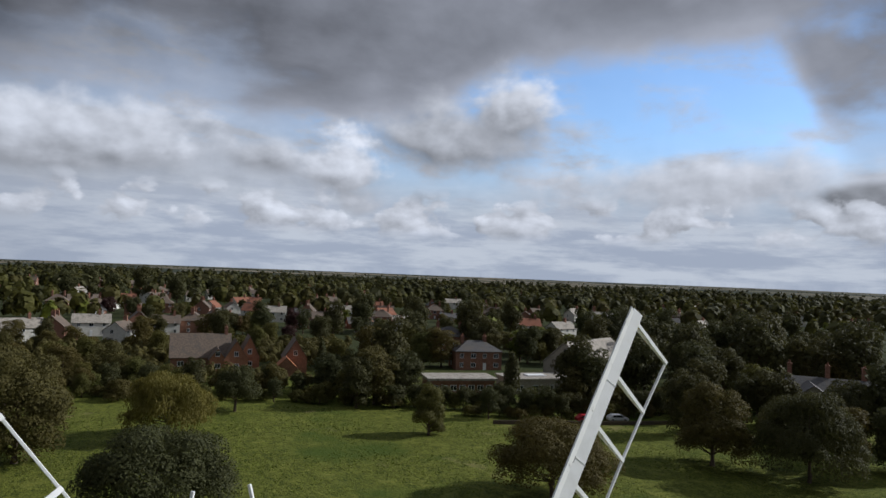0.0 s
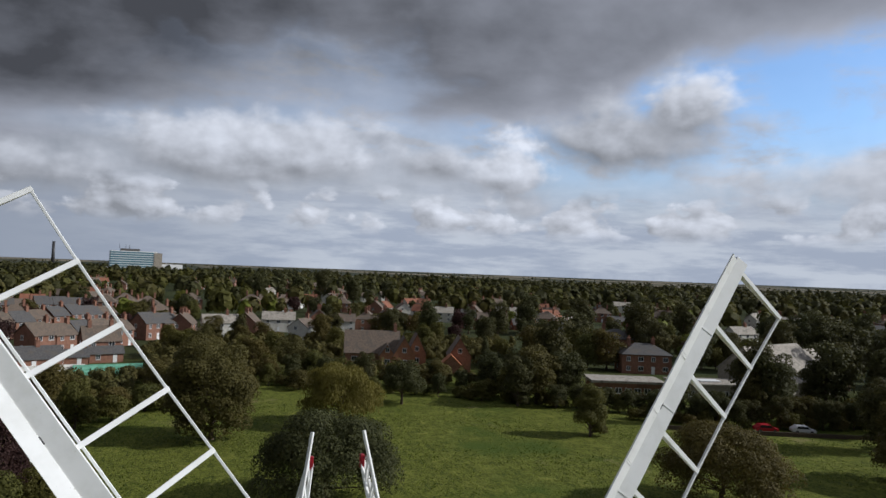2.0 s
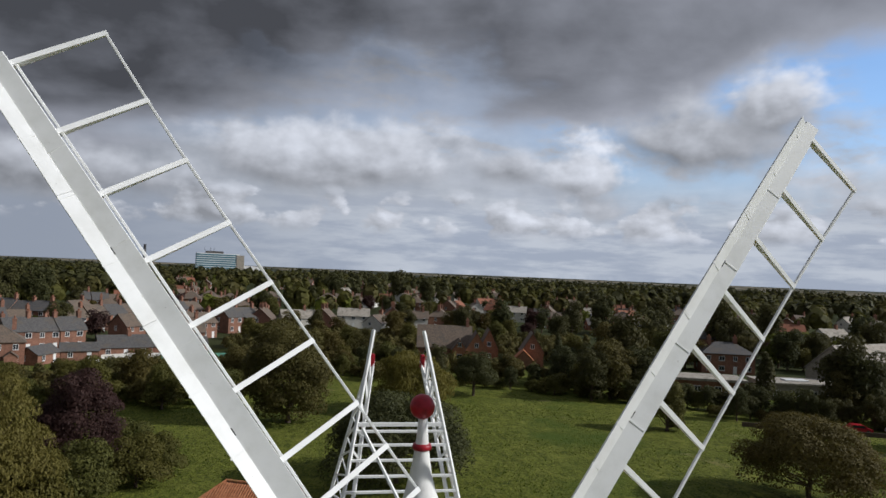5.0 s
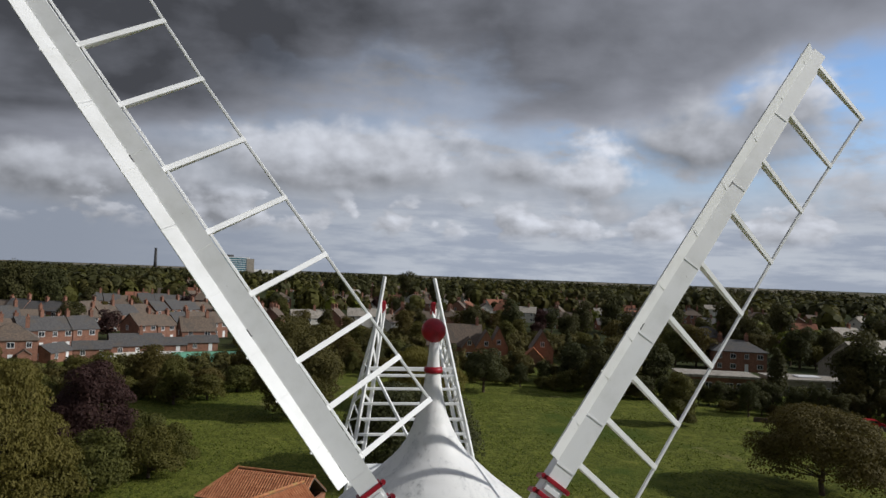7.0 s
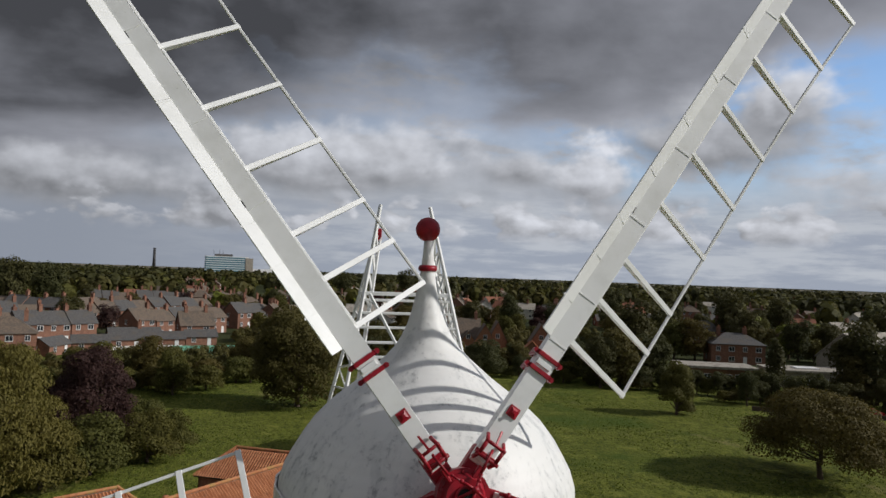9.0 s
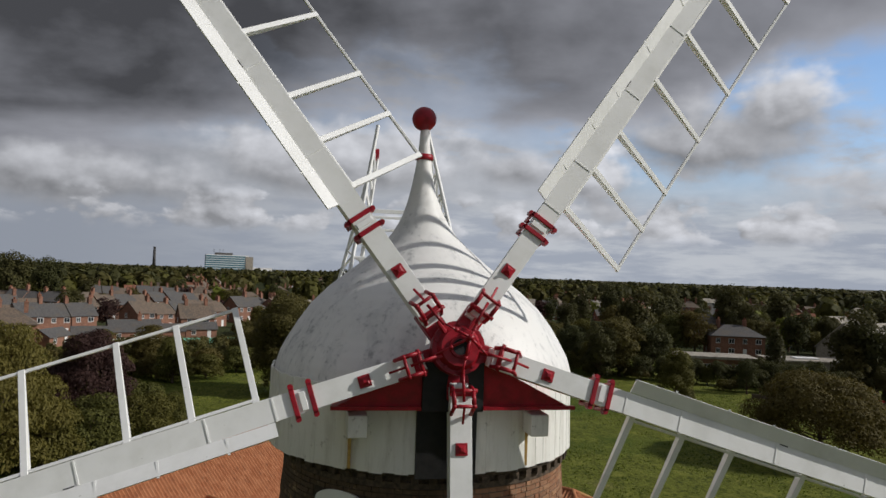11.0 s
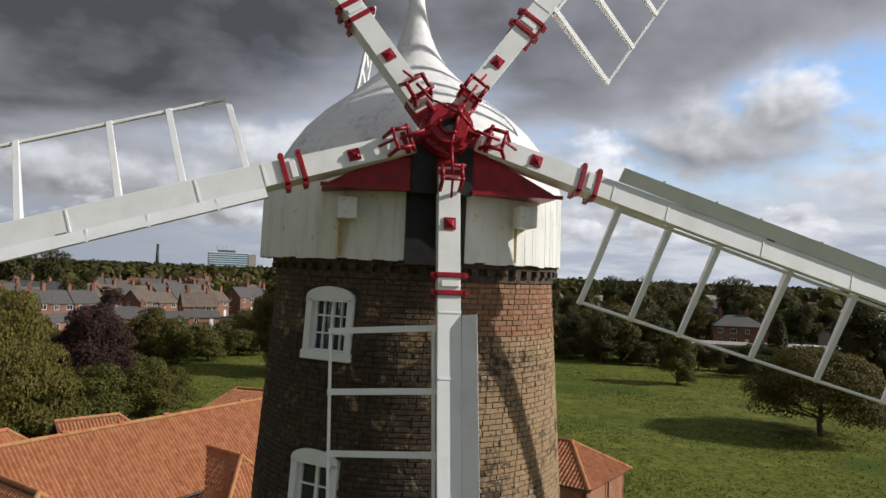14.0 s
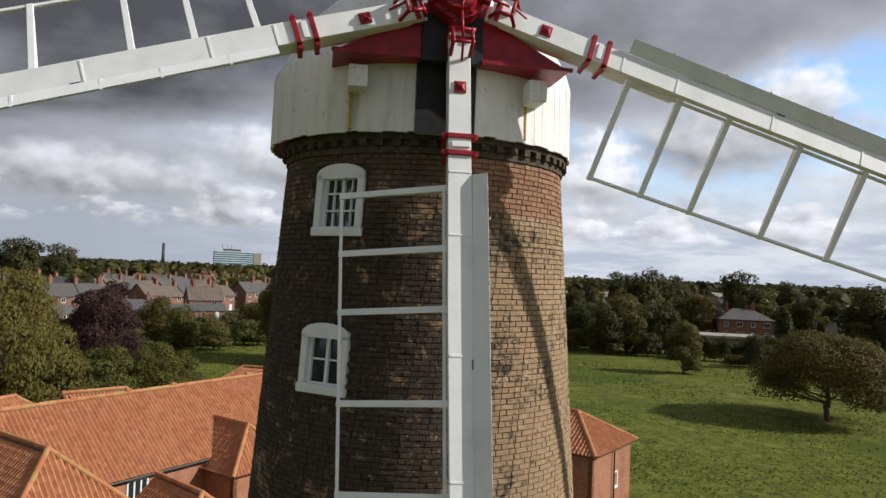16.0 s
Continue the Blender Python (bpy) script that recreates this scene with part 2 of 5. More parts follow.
def tower_face(joint):
    """Weathered tower wall: clay or mortar, under an old tar coat that has worn off in patches. Sun and shade are
    painted in too: paler towards +x, darker towards -x.
    """
    def build(n, pos):
        sep = n.node("ShaderNodeSeparateXYZ")
        n.put(sep.inputs[0], pos)
        rnd = n.node("ShaderNodeNewGeometry").outputs["Random Per Island"]
        obj = n.node("ShaderNodeObjectInfo").outputs["Random"]
        r = n.math("FRACT", n.math("ADD", rnd, obj))
        fine = n.noise(pos, 35, 6, 0.65)
        wander = n.math("MULTIPLY", n.math("SUBTRACT", n.noise(pos, 2.2, 5, 0.6), 0.5), 0.30)
        below = n.ramp(n.math("ADD", sep.outputs[2], wander), 16.24, 16.10)
        # shade painted in: the tarred tone also climbs over the top courses at -x
        below = n.math("MAXIMUM", below, n.math("MULTIPLY", n.ramp(n.math("ADD", sep.outputs[0], wander), 0.35, -0.25), 0.85))
        if joint:
            c = n.mix(n.ramp(fine, 0.35, 0.7), (0.10, 0.08, 0.058), (0.19, 0.155, 0.11))
        else:
            clay = n.node("ShaderNodeValToRGB")
            els = clay.color_ramp.elements
            els[0].position, els[0].color = 0.0, (0.20, 0.10, 0.06, 1)
            els[1].position, els[1].color = 1.0, (0.38, 0.20, 0.11, 1)
            for p, cc in ((0.2, (0.30, 0.13, 0.07, 1)), (0.5, (0.34, 0.165, 0.09, 1)), (0.8, (0.24, 0.115, 0.065, 1))):
                e = els.new(p)
                e.color = cc
            n.put(clay.inputs[0], r)
            c = n.mix(n.ramp(fine, 0.4, 0.75), clay.outputs[0], (0.24, 0.18, 0.12))
            c = n.mix(n.math("MULTIPLY", below, 0.75), c, (0.33, 0.235, 0.135))
        worn = n.noise(n.vmath("MULTIPLY", pos, (1, 1, 1.3)), 1.3, 8, 0.70, 0.5)
        grit = n.noise(pos, 8, 7, 0.72, 0.3)
        keep = n.math("ADD", worn, n.math("MULTIPLY", n.math("SUBTRACT", grit, 0.5), 0.75))
        if not joint:
            keep = n.math("ADD", keep, n.math("MULTIPLY", n.math("SUBTRACT", r, 0.5), 0.05))
        # sunlit side painted in: the tar thins towards +x, on top of random wear
        bared_sun_side = n.ramp(n.math("ADD", sep.outputs[0], n.math("MULTIPLY", n.math("SUBTRACT", worn, 0.5), 2.0)), -0.4, 1.3, -0.07, 0.17)
        tar = n.math("MULTIPLY", n.ramp(n.math("SUBTRACT", keep, bared_sun_side), 0.36, 0.50), below)
        tarc = n.mix(n.ramp(grit, 0.35, 0.7), (0.026, 0.021, 0.018), (0.066, 0.052, 0.037))
        c = n.mix(n.math("MULTIPLY", tar, 0.92), c, tarc)
        # pale chips, weighted to the sunlit +x side and the lower courses
        chips = n.math("MULTIPLY", n.ramp(n.noise(pos, 6.5, 8, 0.75, 0.4), 0.575, 0.65), n.ramp(n.math("SUBTRACT", sep.outputs[0], n.math("MULTIPLY", n.math("SUBTRACT", sep.outputs[2], 13.5), 0.5)), -1.6, 1.0, 0.25, 1.0))
        c = n.mix(n.math("MULTIPLY", n.math("MULTIPLY", chips, below), 0.8), c, (0.50, 0.41, 0.27))
        return c, n.math("ADD", fine, n.math("MULTIPLY", grit, 1.2)), 0.7, 0.02
    return build


def roof_tile(n, pos):
    obj = n.node("ShaderNodeObjectInfo").outputs["Random"]
    rnd = n.node("ShaderNodeNewGeometry").outputs["Random Per Island"]
    r = n.math("FRACT", n.math("ADD", rnd, n.math("MULTIPLY", obj, 7.3)))
    c = n.mix(r, (0.36, 0.135, 0.060), (0.47, 0.205, 0.098))
    f = n.noise(pos, 3.0, 7, 0.7)
    c = n.mix(n.math("MULTIPLY", n.ramp(f, 0.50, 0.76), 0.8), c, (0.22, 0.10, 0.06))
    c = n.mix(n.ramp(n.noise(pos, 22, 5, 0.7), 0.62, 0.7), c, (0.42, 0.28, 0.16))
    return c, f, 0.3, 0.02


def ridge_clay(n, pos):
    c, f, _, _ = roof_tile(n, pos)
    lichen = n.ramp(n.noise(pos, 1.1, 6, 0.7, 0.4), 0.48, 0.60)
    return n.mix(n.math("MULTIPLY", lichen, 0.75), c, (0.36, 0.25, 0.085)), f, 0.3, 0.02


def meadow(n, pos):
    broad = n.noise(pos, 0.035, 6, 0.6)
    mid = n.noise(pos, 0.35, 6, 0.65, 0.4)
    fine = n.noise(n.vmath("MULTIPLY", pos, (1, 0.6, 1)), 3.2, 6, 0.75)
    fine = n.math("ADD", n.math("MULTIPLY", fine, 0.6), n.math("MULTIPLY", n.noise(n.vmath("MULTIPLY", pos, (1, 0.5, 1)), 1.1, 7, 0.75, 0.6), 0.4))
    c = n.mix(n.ramp(fine, 0.36, 0.64), (0.024, 0.038, 0.007), (0.172, 0.185, 0.030))
    c = n.mix(n.ramp(mid, 0.50, 0.72), c, (0.175, 0.180, 0.036))
    c = n.mix(n.ramp(broad, 0.52, 0.66), c, (0.062, 0.090, 0.014))
    c = n.mix(n.math("MULTIPLY", n.ramp(n.noise(pos, 0.06, 5, 0.6), 0.62, 0.70), 0.55), c, (0.24, 0.20, 0.09))
    # farmland beyond the town
    c = n.mix(n.math("MULTIPLY", n.ramp(n.vmath("LENGTH", pos), 150, 210), 0.85), c, (0.030, 0.036, 0.017))
    far = n.ramp(n.vmath("LENGTH", pos), 900, 1300)
    cell = n.node("ShaderNodeTexVoronoi")
    n.put(cell.inputs["Vector"], n.vmath("MULTIPLY", pos, (1, 0.35, 0)))
    cell.inputs["Scale"].default_value = 0.0045
    fields = n.node("ShaderNodeValToRGB")
    els = fields.color_ramp.elements
    els[0].position, els[0].color = 0.1, (0.030, 0.036, 0.022, 1)
    els[1].position, els[1].color = 0.9, (0.20, 0.17, 0.12, 1)
    e = els.new(0.5)
    e.color = (0.050, 0.055, 0.034, 1)
    sc = n.node("ShaderNodeSeparateColor")
    n.put(sc.inputs[0], cell.outputs["Color"])
    n.put(fields.inputs[0], sc.outputs[0])
    c = n.mix(far, c, fields.outputs[0])
    return c, n.math("ADD", fine, mid), 0.9, 0.3


def leaf(a, b):
    def build(n, pos):
        rnd = n.node("ShaderNodeNewGeometry").outputs["Random Per Island"]
        c = n.mix(rnd, a, b)
        tint = n.node("ShaderNodeObjectInfo").outputs["Random"]
        c = n.mix(n.math("MULTIPLY", tint, 0.5), c, (a[0] * 1.75, a[1] * 1.25, a[2] * 0.95))
        return c, None
    return build


def let_light_through(m, share=0.35):
    """Leaves pass some light: mixes a translucent shader in, of the same colour."""
    net = Net(m.node_tree)
    bsdf, out = m.node_tree.nodes["Principled BSDF"], m.node_tree.nodes["Material Output"]
    glow = net.node("ShaderNodeBsdfTranslucent")
    net.l.new(bsdf.inputs["Base Color"].links[0].from_socket, glow.inputs["Color"])
    mixed_shader = net.node("ShaderNodeMixShader")
    mixed_shader.inputs[0].default_value = share
    net.l.new(bsdf.outputs[0], mixed_shader.inputs[1])
    net.l.new(glow.outputs[0], mixed_shader.inputs[2])
    net.l.new(mixed_shader.outputs[0], out.inputs["Surface"])


M = {
    "white": material("white_paint", white_paint, 0.45),
    "cap": material("cap_paint", cap_paint, 0.5),
    "petticoat": material("petticoat_paint", petticoat_paint, 0.55),
    "rust": material("rust_stain", tones((0.55, 0.36, 0.10), (0.40, 0.24, 0.08), 12), 0.7),
    "red": material("red_paint", red_paint, 0.42, 0.0, 0.35),
    "black": material("black_board", tones((0.008, 0.008, 0.009), (0.016, 0.015, 0.015), 8), 0.6),
    "brick": material("tower_brick", tower_face(False), 0.85, 0.0, 0.2),
    "mortar": material("mortar", tower_face(True), 0.9, 0.0, 0.1),
    "shadebrick": material("shade_dark_brick", tones((0.06, 0.048, 0.038), (0.12, 0.09, 0.065), 12, 6), 0.9, 0.0, 0.1),
    "townbrick": material("dark_house_brick", tones((0.21, 0.105, 0.072), (0.31, 0.160, 0.108), 3, 6, (0.17, 0.092, 0.066), 0.3), 0.85, 0.0, 0.2),
    "tile": material("clay_tile", roof_tile, 0.8, 0.0, 0.25),
    "clayroof": material("weathered_clay_roof", tones((0.21, 0.085, 0.052), (0.29, 0.125, 0.075), 2.5, 6, (0.16, 0.08, 0.055), 0.5), 0.85, 0.0, 0.2),
    "scrubleaf": material("scrub_leaf", leaf((0.080, 0.078, 0.024), (0.150, 0.132, 0.044)), 0.75, 0.0, 0.2),
    "ridgetile": material("lichened_ridge_tile", ridge_clay, 0.85, 0.0, 0.2),
    "wallbrick": material("red_house_brick", tones((0.30, 0.125, 0.07), (0.40, 0.20, 0.12), 9, 6, (0.24, 0.11, 0.07), 0.8), 0.85, 0.0, 0.2),
    "glass": material("window_glass", lambda n, pos: ((0.02, 0.025, 0.03), None), 0.06, 0.0, 0.6),
    "iron": material("dark_iron", tones((0.03, 0.03, 0.032), (0.05, 0.048, 0.045), 15), 0.5),
    "ground": material("meadow_grass", meadow, 0.95, 0.0, 0.1),
    "slate": material("slate_roof", tones((0.066, 0.063, 0.062), (0.110, 0.104, 0.098), 2.5, 6, (0.105, 0.088, 0.070), 0.4), 0.75),
    "browntile": material("brown_tile_roof", tones((0.110, 0.083, 0.062), (0.172, 0.128, 0.094), 2.5, 6, (0.10, 0.084, 0.068), 0.5), 0.85),
    "stonetile": material("stone_tile_roof", tones((0.26, 0.23, 0.19), (0.40, 0.36, 0.30), 2.0, 7, (0.18, 0.16, 0.13), 0.6), 0.85),
    "render": material("cream_render", tones((0.62, 0.59, 0.52), (0.70, 0.68, 0.62), 2.0, 5, (0.52, 0.49, 0.42), 0.7), 0.8),
    "stone": material("pale_stone", tones((0.28, 0.25, 0.20), (0.38, 0.34, 0.28), 3.0, 6, (0.20, 0.18, 0.15), 0.5), 0.85),
    "trim": material("window_trim", tones((0.72, 0.72, 0.70), (0.78, 0.78, 0.77), 10), 0.5),
    "teal": material("teal_panel", tones((0.05, 0.15, 0.20), (0.09, 0.22, 0.27), 0.2), 0.4),
    "net": material("green_net", tones((0.10, 0.30, 0.19), (0.18, 0.42, 0.29), 1.0), 0.8),
    "asphalt": material("asphalt", tones((0.045, 0.045, 0.047), (0.065, 0.065, 0.066), 6), 0.9),
    "carpaint": material("car_red", lambda n, pos: ((0.40, 0.02, 0.03), None), 0.3),
    "carwhite": material("car_white", lambda n, pos: ((0.68, 0.68, 0.68), None), 0.3),
    "oakleaf": material("oak_leaf", leaf((0.0739, 0.0688, 0.0178), (0.1207, 0.1053, 0.0299)), 0.7, 0.0, 0.25),
    "darkleaf": material("dark_leaf", leaf((0.0495, 0.0543, 0.0188), (0.0856, 0.0889, 0.0296)), 0.7, 0.0, 0.25),
    "willowleaf": material("willow_leaf", leaf((0.1196, 0.1144, 0.0224), (0.1748, 0.1584, 0.036)), 0.7, 0.0, 0.25),
    "birchleaf": material("birch_leaf", leaf((0.100, 0.104, 0.026), (0.175, 0.165, 0.046)), 0.7, 0.0, 0.25),
    "greenleaf": material("green_leaf", leaf((0.0738, 0.0783, 0.0179), (0.1230, 0.1214, 0.0277)), 0.7, 0.0, 0.25),
    "limeleaf": material("lime_leaf", leaf((0.104, 0.128, 0.02), (0.192, 0.208, 0.032)), 0.7, 0.0, 0.25),
    "copperleaf": material("copper_leaf", leaf((0.0357, 0.0184, 0.0184), (0.0833, 0.0459, 0.0367)), 0.7, 0.0, 0.25),
    "grassblade": material("grass_blade", leaf((0.060, 0.092, 0.012), (0.130, 0.165, 0.028)), 0.8, 0.0, 0.2),
    "bark": material("bark", tones((0.07, 0.05, 0.035), (0.13, 0.10, 0.075), 10), 0.95, 0.0, 0.1),
}
for key in ("oakleaf", "darkleaf", "willowleaf", "birchleaf", "greenleaf", "limeleaf", "copperleaf", "grassblade", "scrubleaf"):
    let_light_through(M[key])

# ---- mesh helpers ----


def part(name, bm, mat, parent=None, label="", smooth=False):
    """Links a bmesh as one mesh object, as a part of its parent if there is one."""
    me = bpy.data.meshes.new(name)
    bmesh.ops.recalc_face_normals(bm, faces=bm.faces)
    bm.to_mesh(me)
    bm.free()
    me.materials.append(M[mat])
    if smooth:
        me.shade_smooth()
    ob = new(name, me)
    if parent is not None:
        ob.parent = parent
    if label:
        tagged(ob, label)
    return ob


def share(name, me, parent, m):
    ob = new(name, me)
    ob.parent = parent
    ob.matrix_basis = m
    return ob


def thing(name, m, label, category, group="", kind=""):
    ob = new(name)
    ob.empty_display_size = 0.3
    ob.matrix_basis = m
    return tagged(ob, label, category, group, kind)


def box(bm, size, m=Matrix(), bevel=0.0):
    got = bmesh.ops.create_cube(bm, size=1.0, matrix=m @ Matrix.Diagonal((*size, 1)))
    if bevel:
        edges = list({e for v in got["verts"] for e in v.link_edges})
        bmesh.ops.bevel(bm, geom=edges, offset=bevel, segments=1, affect="EDGES", clamp_overlap=True)
    return bm


def slab(x0, x1, y0, y1, z0, z1, bevel=0.0, bm=None):
    bm = bm or bmesh.new()
    return box(bm, (x1 - x0, y1 - y0, z1 - z0), pose((x0 + x1) / 2, (y0 + y1) / 2, (z0 + z1) / 2), bevel)


def beam(p, q, wide, thick, face=(0, 0, 1), bevel=0.0, bm=None):
    """A bar from p to q; its thick side looks along face."""
    bm = bm or bmesh.new()
    p, q, face = Vector(p), Vector(q), Vector(face)
    zz = (q - p).normalized()
    xx = face.cross(zz)
    xx = xx.normalized() if xx.length > 1e-4 else zz.orthogonal().normalized()
    yy = zz.cross(xx)
    m = Matrix((xx, yy, zz)).transposed().to_4x4()
    m.translation = (p + q) / 2
    return box(bm, (wide, thick, (q - p).length), m, bevel)


def rod(p, q, r, seg=10, r2=None, bm=None):
    bm = bm or bmesh.new()
    p, q = Vector(p), Vector(q)
    m = (q - p).to_track_quat("Z", "Y").to_matrix().to_4x4()
    m.translation = (p + q) / 2
    bmesh.ops.create_cone(bm, cap_ends=True, segments=seg, radius1=r, radius2=r if r2 is None else r2, depth=(q - p).length, matrix=m)
    return bm


def ball(c, r, bm=None, seg=16, squash=(1, 1, 1)):
    bm = bm or bmesh.new()
    bmesh.ops.create_uvsphere(bm, u_segments=seg, v_segments=max(6, seg // 2), radius=r, matrix=pose(*c) @ Matrix.Diagonal((*squash, 1)))
    return bm


def lathe(profile, seg=64, bm=None, close=False):
    """Turns a profile of (radius, z) round the z axis."""
    bm = bm or bmesh.new()
    rings = []
    for r, z in profile:
        rings.append([bm.verts.new((r * math.sin(2 * math.pi * k / seg), -r * math.cos(2 * math.pi * k / seg), z)) for k in range(seg)])
    loops = list(zip(rings, rings[1:])) + ([(rings[-1], rings[0])] if close else [])
    for a, b in loops:
        for k in range(seg):
            bm.faces.new((a[k], a[(k + 1) % seg], b[(k + 1) % seg], b[k]))
    return bm


def extrude_outline(pts, depth, m=Matrix(), bm=None):
    """A flat outline in x, z, given thickness along y."""
    bm = bm or bmesh.new()
    a = [bm.verts.new(m @ Vector((x, -depth / 2, z))) for x, z in pts]
    b = [bm.verts.new(m @ Vector((x, depth / 2, z))) for x, z in pts]
    bm.faces.new(a)
    bm.faces.new(b[::-1])
    for k in range(len(pts)):
        j = (k + 1) % len(pts)
        bm.faces.new((a[k], b[k], b[j], a[j]))
    return bm


# ---- ground ----
def ground():
    bm = bmesh.new()
    xs = [-4800, -2500, -1200, -600] + [-300 + 25 * k for k in range(25)] + [600, 1200, 2500, 4800]
    ys = [-4800, -1500, -500, -150] + [-50 + 20 * k for k in range(22)] + [600, 1200, 2500, 4800]
    grid = [[bm.verts.new((x, y, 0.0)) for x in xs] for y in ys]
    for r0, r1 in zip(grid, grid[1:]):
        for k in range(len(xs) - 1):
            bm.faces.new((r0[k], r0[k + 1], r1[k + 1], r1[k]))
    return tagged(part("ground", bm, "ground"), "green grass meadow with worn patches and farmland beyond", "ground", kind="structure")


ground()

# ---- windmill: tower ----
TOP_Z, TOP_R, SLOPE = 17.15, 2.33, 0.072


def tower_radius(z):
    return TOP_R + SLOPE * (TOP_Z - z)


tower = thing("windmill_tower", pose(0.08, 0, 0), "tapering round brick windmill tower with worn black tar", "windmill tower")
WINDOW_AT = ((-40.0, 15.80, 16.72), (-40.0, 13.55, 14.40))


def tower_core():
    """The wall behind the facing bricks, open at the two windows."""
    zs = [-0.2, 6.0, 10.0, 13.55, 14.40, 15.80, 16.72, TOP_Z]
    bm = lathe([(tower_radius(z) - 0.006, z) for z in zs] + [(TOP_R - 0.45, TOP_Z), (TOP_R - 0.45, 10.0), (TOP_R - 0.45, -0.2)], 72)
    gone = []
    for f in bm.faces:
        c = f.calc_center_median()
        a = math.degrees(math.atan2(c.x, -c.y))
        if math.hypot(c.x, c.y) > TOP_R - 0.3 and any(abs(a - w) < 9.9 and z0 < c.z < z1 for w, z0, z1 in WINDOW_AT):
            gone.append(f)
    bmesh.ops.delete(bm, geom=gone, context="FACES")
    return bm


part("core", tower_core(), "mortar", tower)
# corbel and dentils: shade under the petticoat is put into their dark brick colour
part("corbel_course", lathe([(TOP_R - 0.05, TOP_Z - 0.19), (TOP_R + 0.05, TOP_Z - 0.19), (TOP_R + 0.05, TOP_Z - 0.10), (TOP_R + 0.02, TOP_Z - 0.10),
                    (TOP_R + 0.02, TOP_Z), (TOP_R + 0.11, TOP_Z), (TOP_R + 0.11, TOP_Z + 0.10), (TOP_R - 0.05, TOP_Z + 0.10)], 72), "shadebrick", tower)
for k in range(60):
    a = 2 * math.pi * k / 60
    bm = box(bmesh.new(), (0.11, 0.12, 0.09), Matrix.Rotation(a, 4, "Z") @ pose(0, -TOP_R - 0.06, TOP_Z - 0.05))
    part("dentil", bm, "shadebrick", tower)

# ---- windmill: cap ----
cap = thing("onion_cap", pose(0, 0, TOP_Z), "white onion-shaped windmill cap with stained paint", "windmill cap")
CAPZ = TOP_Z
LEAN = -0.09  # the spike stands a little off the axis


def cap_shell():
    prof = [(2.525, 18.30), (2.515, 18.42), (2.45, 18.64), (2.34, 18.85), (2.18, 19.12), (1.96, 19.42), (1.66, 19.71), (1.36, 19.94), (1.10, 20.14),
            (0.90, 20.32), (0.72, 20.48), (0.57, 20.64), (0.45, 20.82), (0.35, 21.02), (0.265, 21.25), (0.200, 21.50), (0.155, 21.75), (0.12, 22.0),
            (0.095, 22.25), (0.08, 22.50), (0.0, 22.52)]
    bm = lathe([(r, z - CAPZ) for r, z in prof], 72)
    for v in bm.verts:
        v.co.x += 0.035 + (LEAN - 0.035) * min(1.0, max(0.0, (v.co.z + CAPZ - 19.2) / 2.2))
    bmesh.ops.remove_doubles(bm, verts=bm.verts, dist=0.001)
    return bm


part("dome", cap_shell(), "cap", cap, "white painted canvas dome drawn up to a spike", smooth=True)
part("finial_ball", ball((LEAN - 0.02, 0, 22.69 - CAPZ), 0.215, seg=32), "red", cap, "red finial ball", smooth=True)
part("finial_collar", lathe([(0.08, 21.96 - CAPZ), (0.15, 21.96 - CAPZ), (0.17, 22.0 - CAPZ), (0.15, 22.06 - CAPZ), (0.08, 22.07 - CAPZ)], 24), "red", cap, "red ring", smooth=True).matrix_basis = pose(LEAN, 0, 0)

# petticoat of boards round the cap, open in front
def petticoat():
    n, gap0, gap1 = 88, -0.165, 0.135
    me_cache = {}
    for k in range(n):
        a0 = -math.pi + 2 * math.pi * k / n
        a = a0 + math.pi / n
        if gap0 < a < gap1:
            continue
        drop = 0.010 * math.sin(k * 2.3) + 0.006 * math.sin(k * 5.1)
        wide = 2 * 2.55 * math.tan(math.pi / n) + 0.002
        key = k % 5
        if key not in me_cache:
            bm = bmesh.new()
            prof = [(-wide / 2, 0.004), (wide / 2, 0.003 * (key % 3)), (wide / 2, 1.16), (-wide / 2, 1.16)]
            extrude_outline(prof, 0.035, bm=bm)
            me = bpy.data.meshes.new("board")
            bmesh.ops.recalc_face_normals(bm, faces=bm.faces)
            bm.to_mesh(me)
            bm.free()
            me.materials.append(M["petticoat"])
            me_cache[key] = me
        share("board", me_cache[key], cap, Matrix.Rotation(a, 4, "Z") @ pose(0, -2.545 - 0.004 * (k % 3), 17.22 - CAPZ + drop, -1.0, 0, 0))


petticoat()
part("curb_ring", lathe([(2.30, 17.262 - CAPZ), (2.49, 17.262 - CAPZ), (2.49, 18.34 - CAPZ), (2.30, 18.34 - CAPZ)], 64, close=True), "black", cap)
# dark opening in front, with the shaft's beam
part("front_hatch", extrude_outline([(-0.46, -0.15), (0.38, -0.15), (0.38, 1.30), (-0.46, 1.30)], 0.06, pose(0, -2.55, 17.33 - CAPZ)), "black", cap, "black boarded opening")
for side in (-1, 1):
    x = -1.27 if side < 0 else 1.27
    part("bracket_box", slab(x - 0.13, x + 0.13, -2.66, -2.00, 17.76 - CAPZ, 18.06 - CAPZ, 0.01), "petticoat", cap, "white painted beam end")
    part("rust_streak", slab(x - 0.09, x - 0.05, -math.sqrt(2.60 ** 2 - x * x) - 0.012, -2.0, 17.26 - CAPZ, 17.76 - CAPZ), "rust", cap, "rust streak")


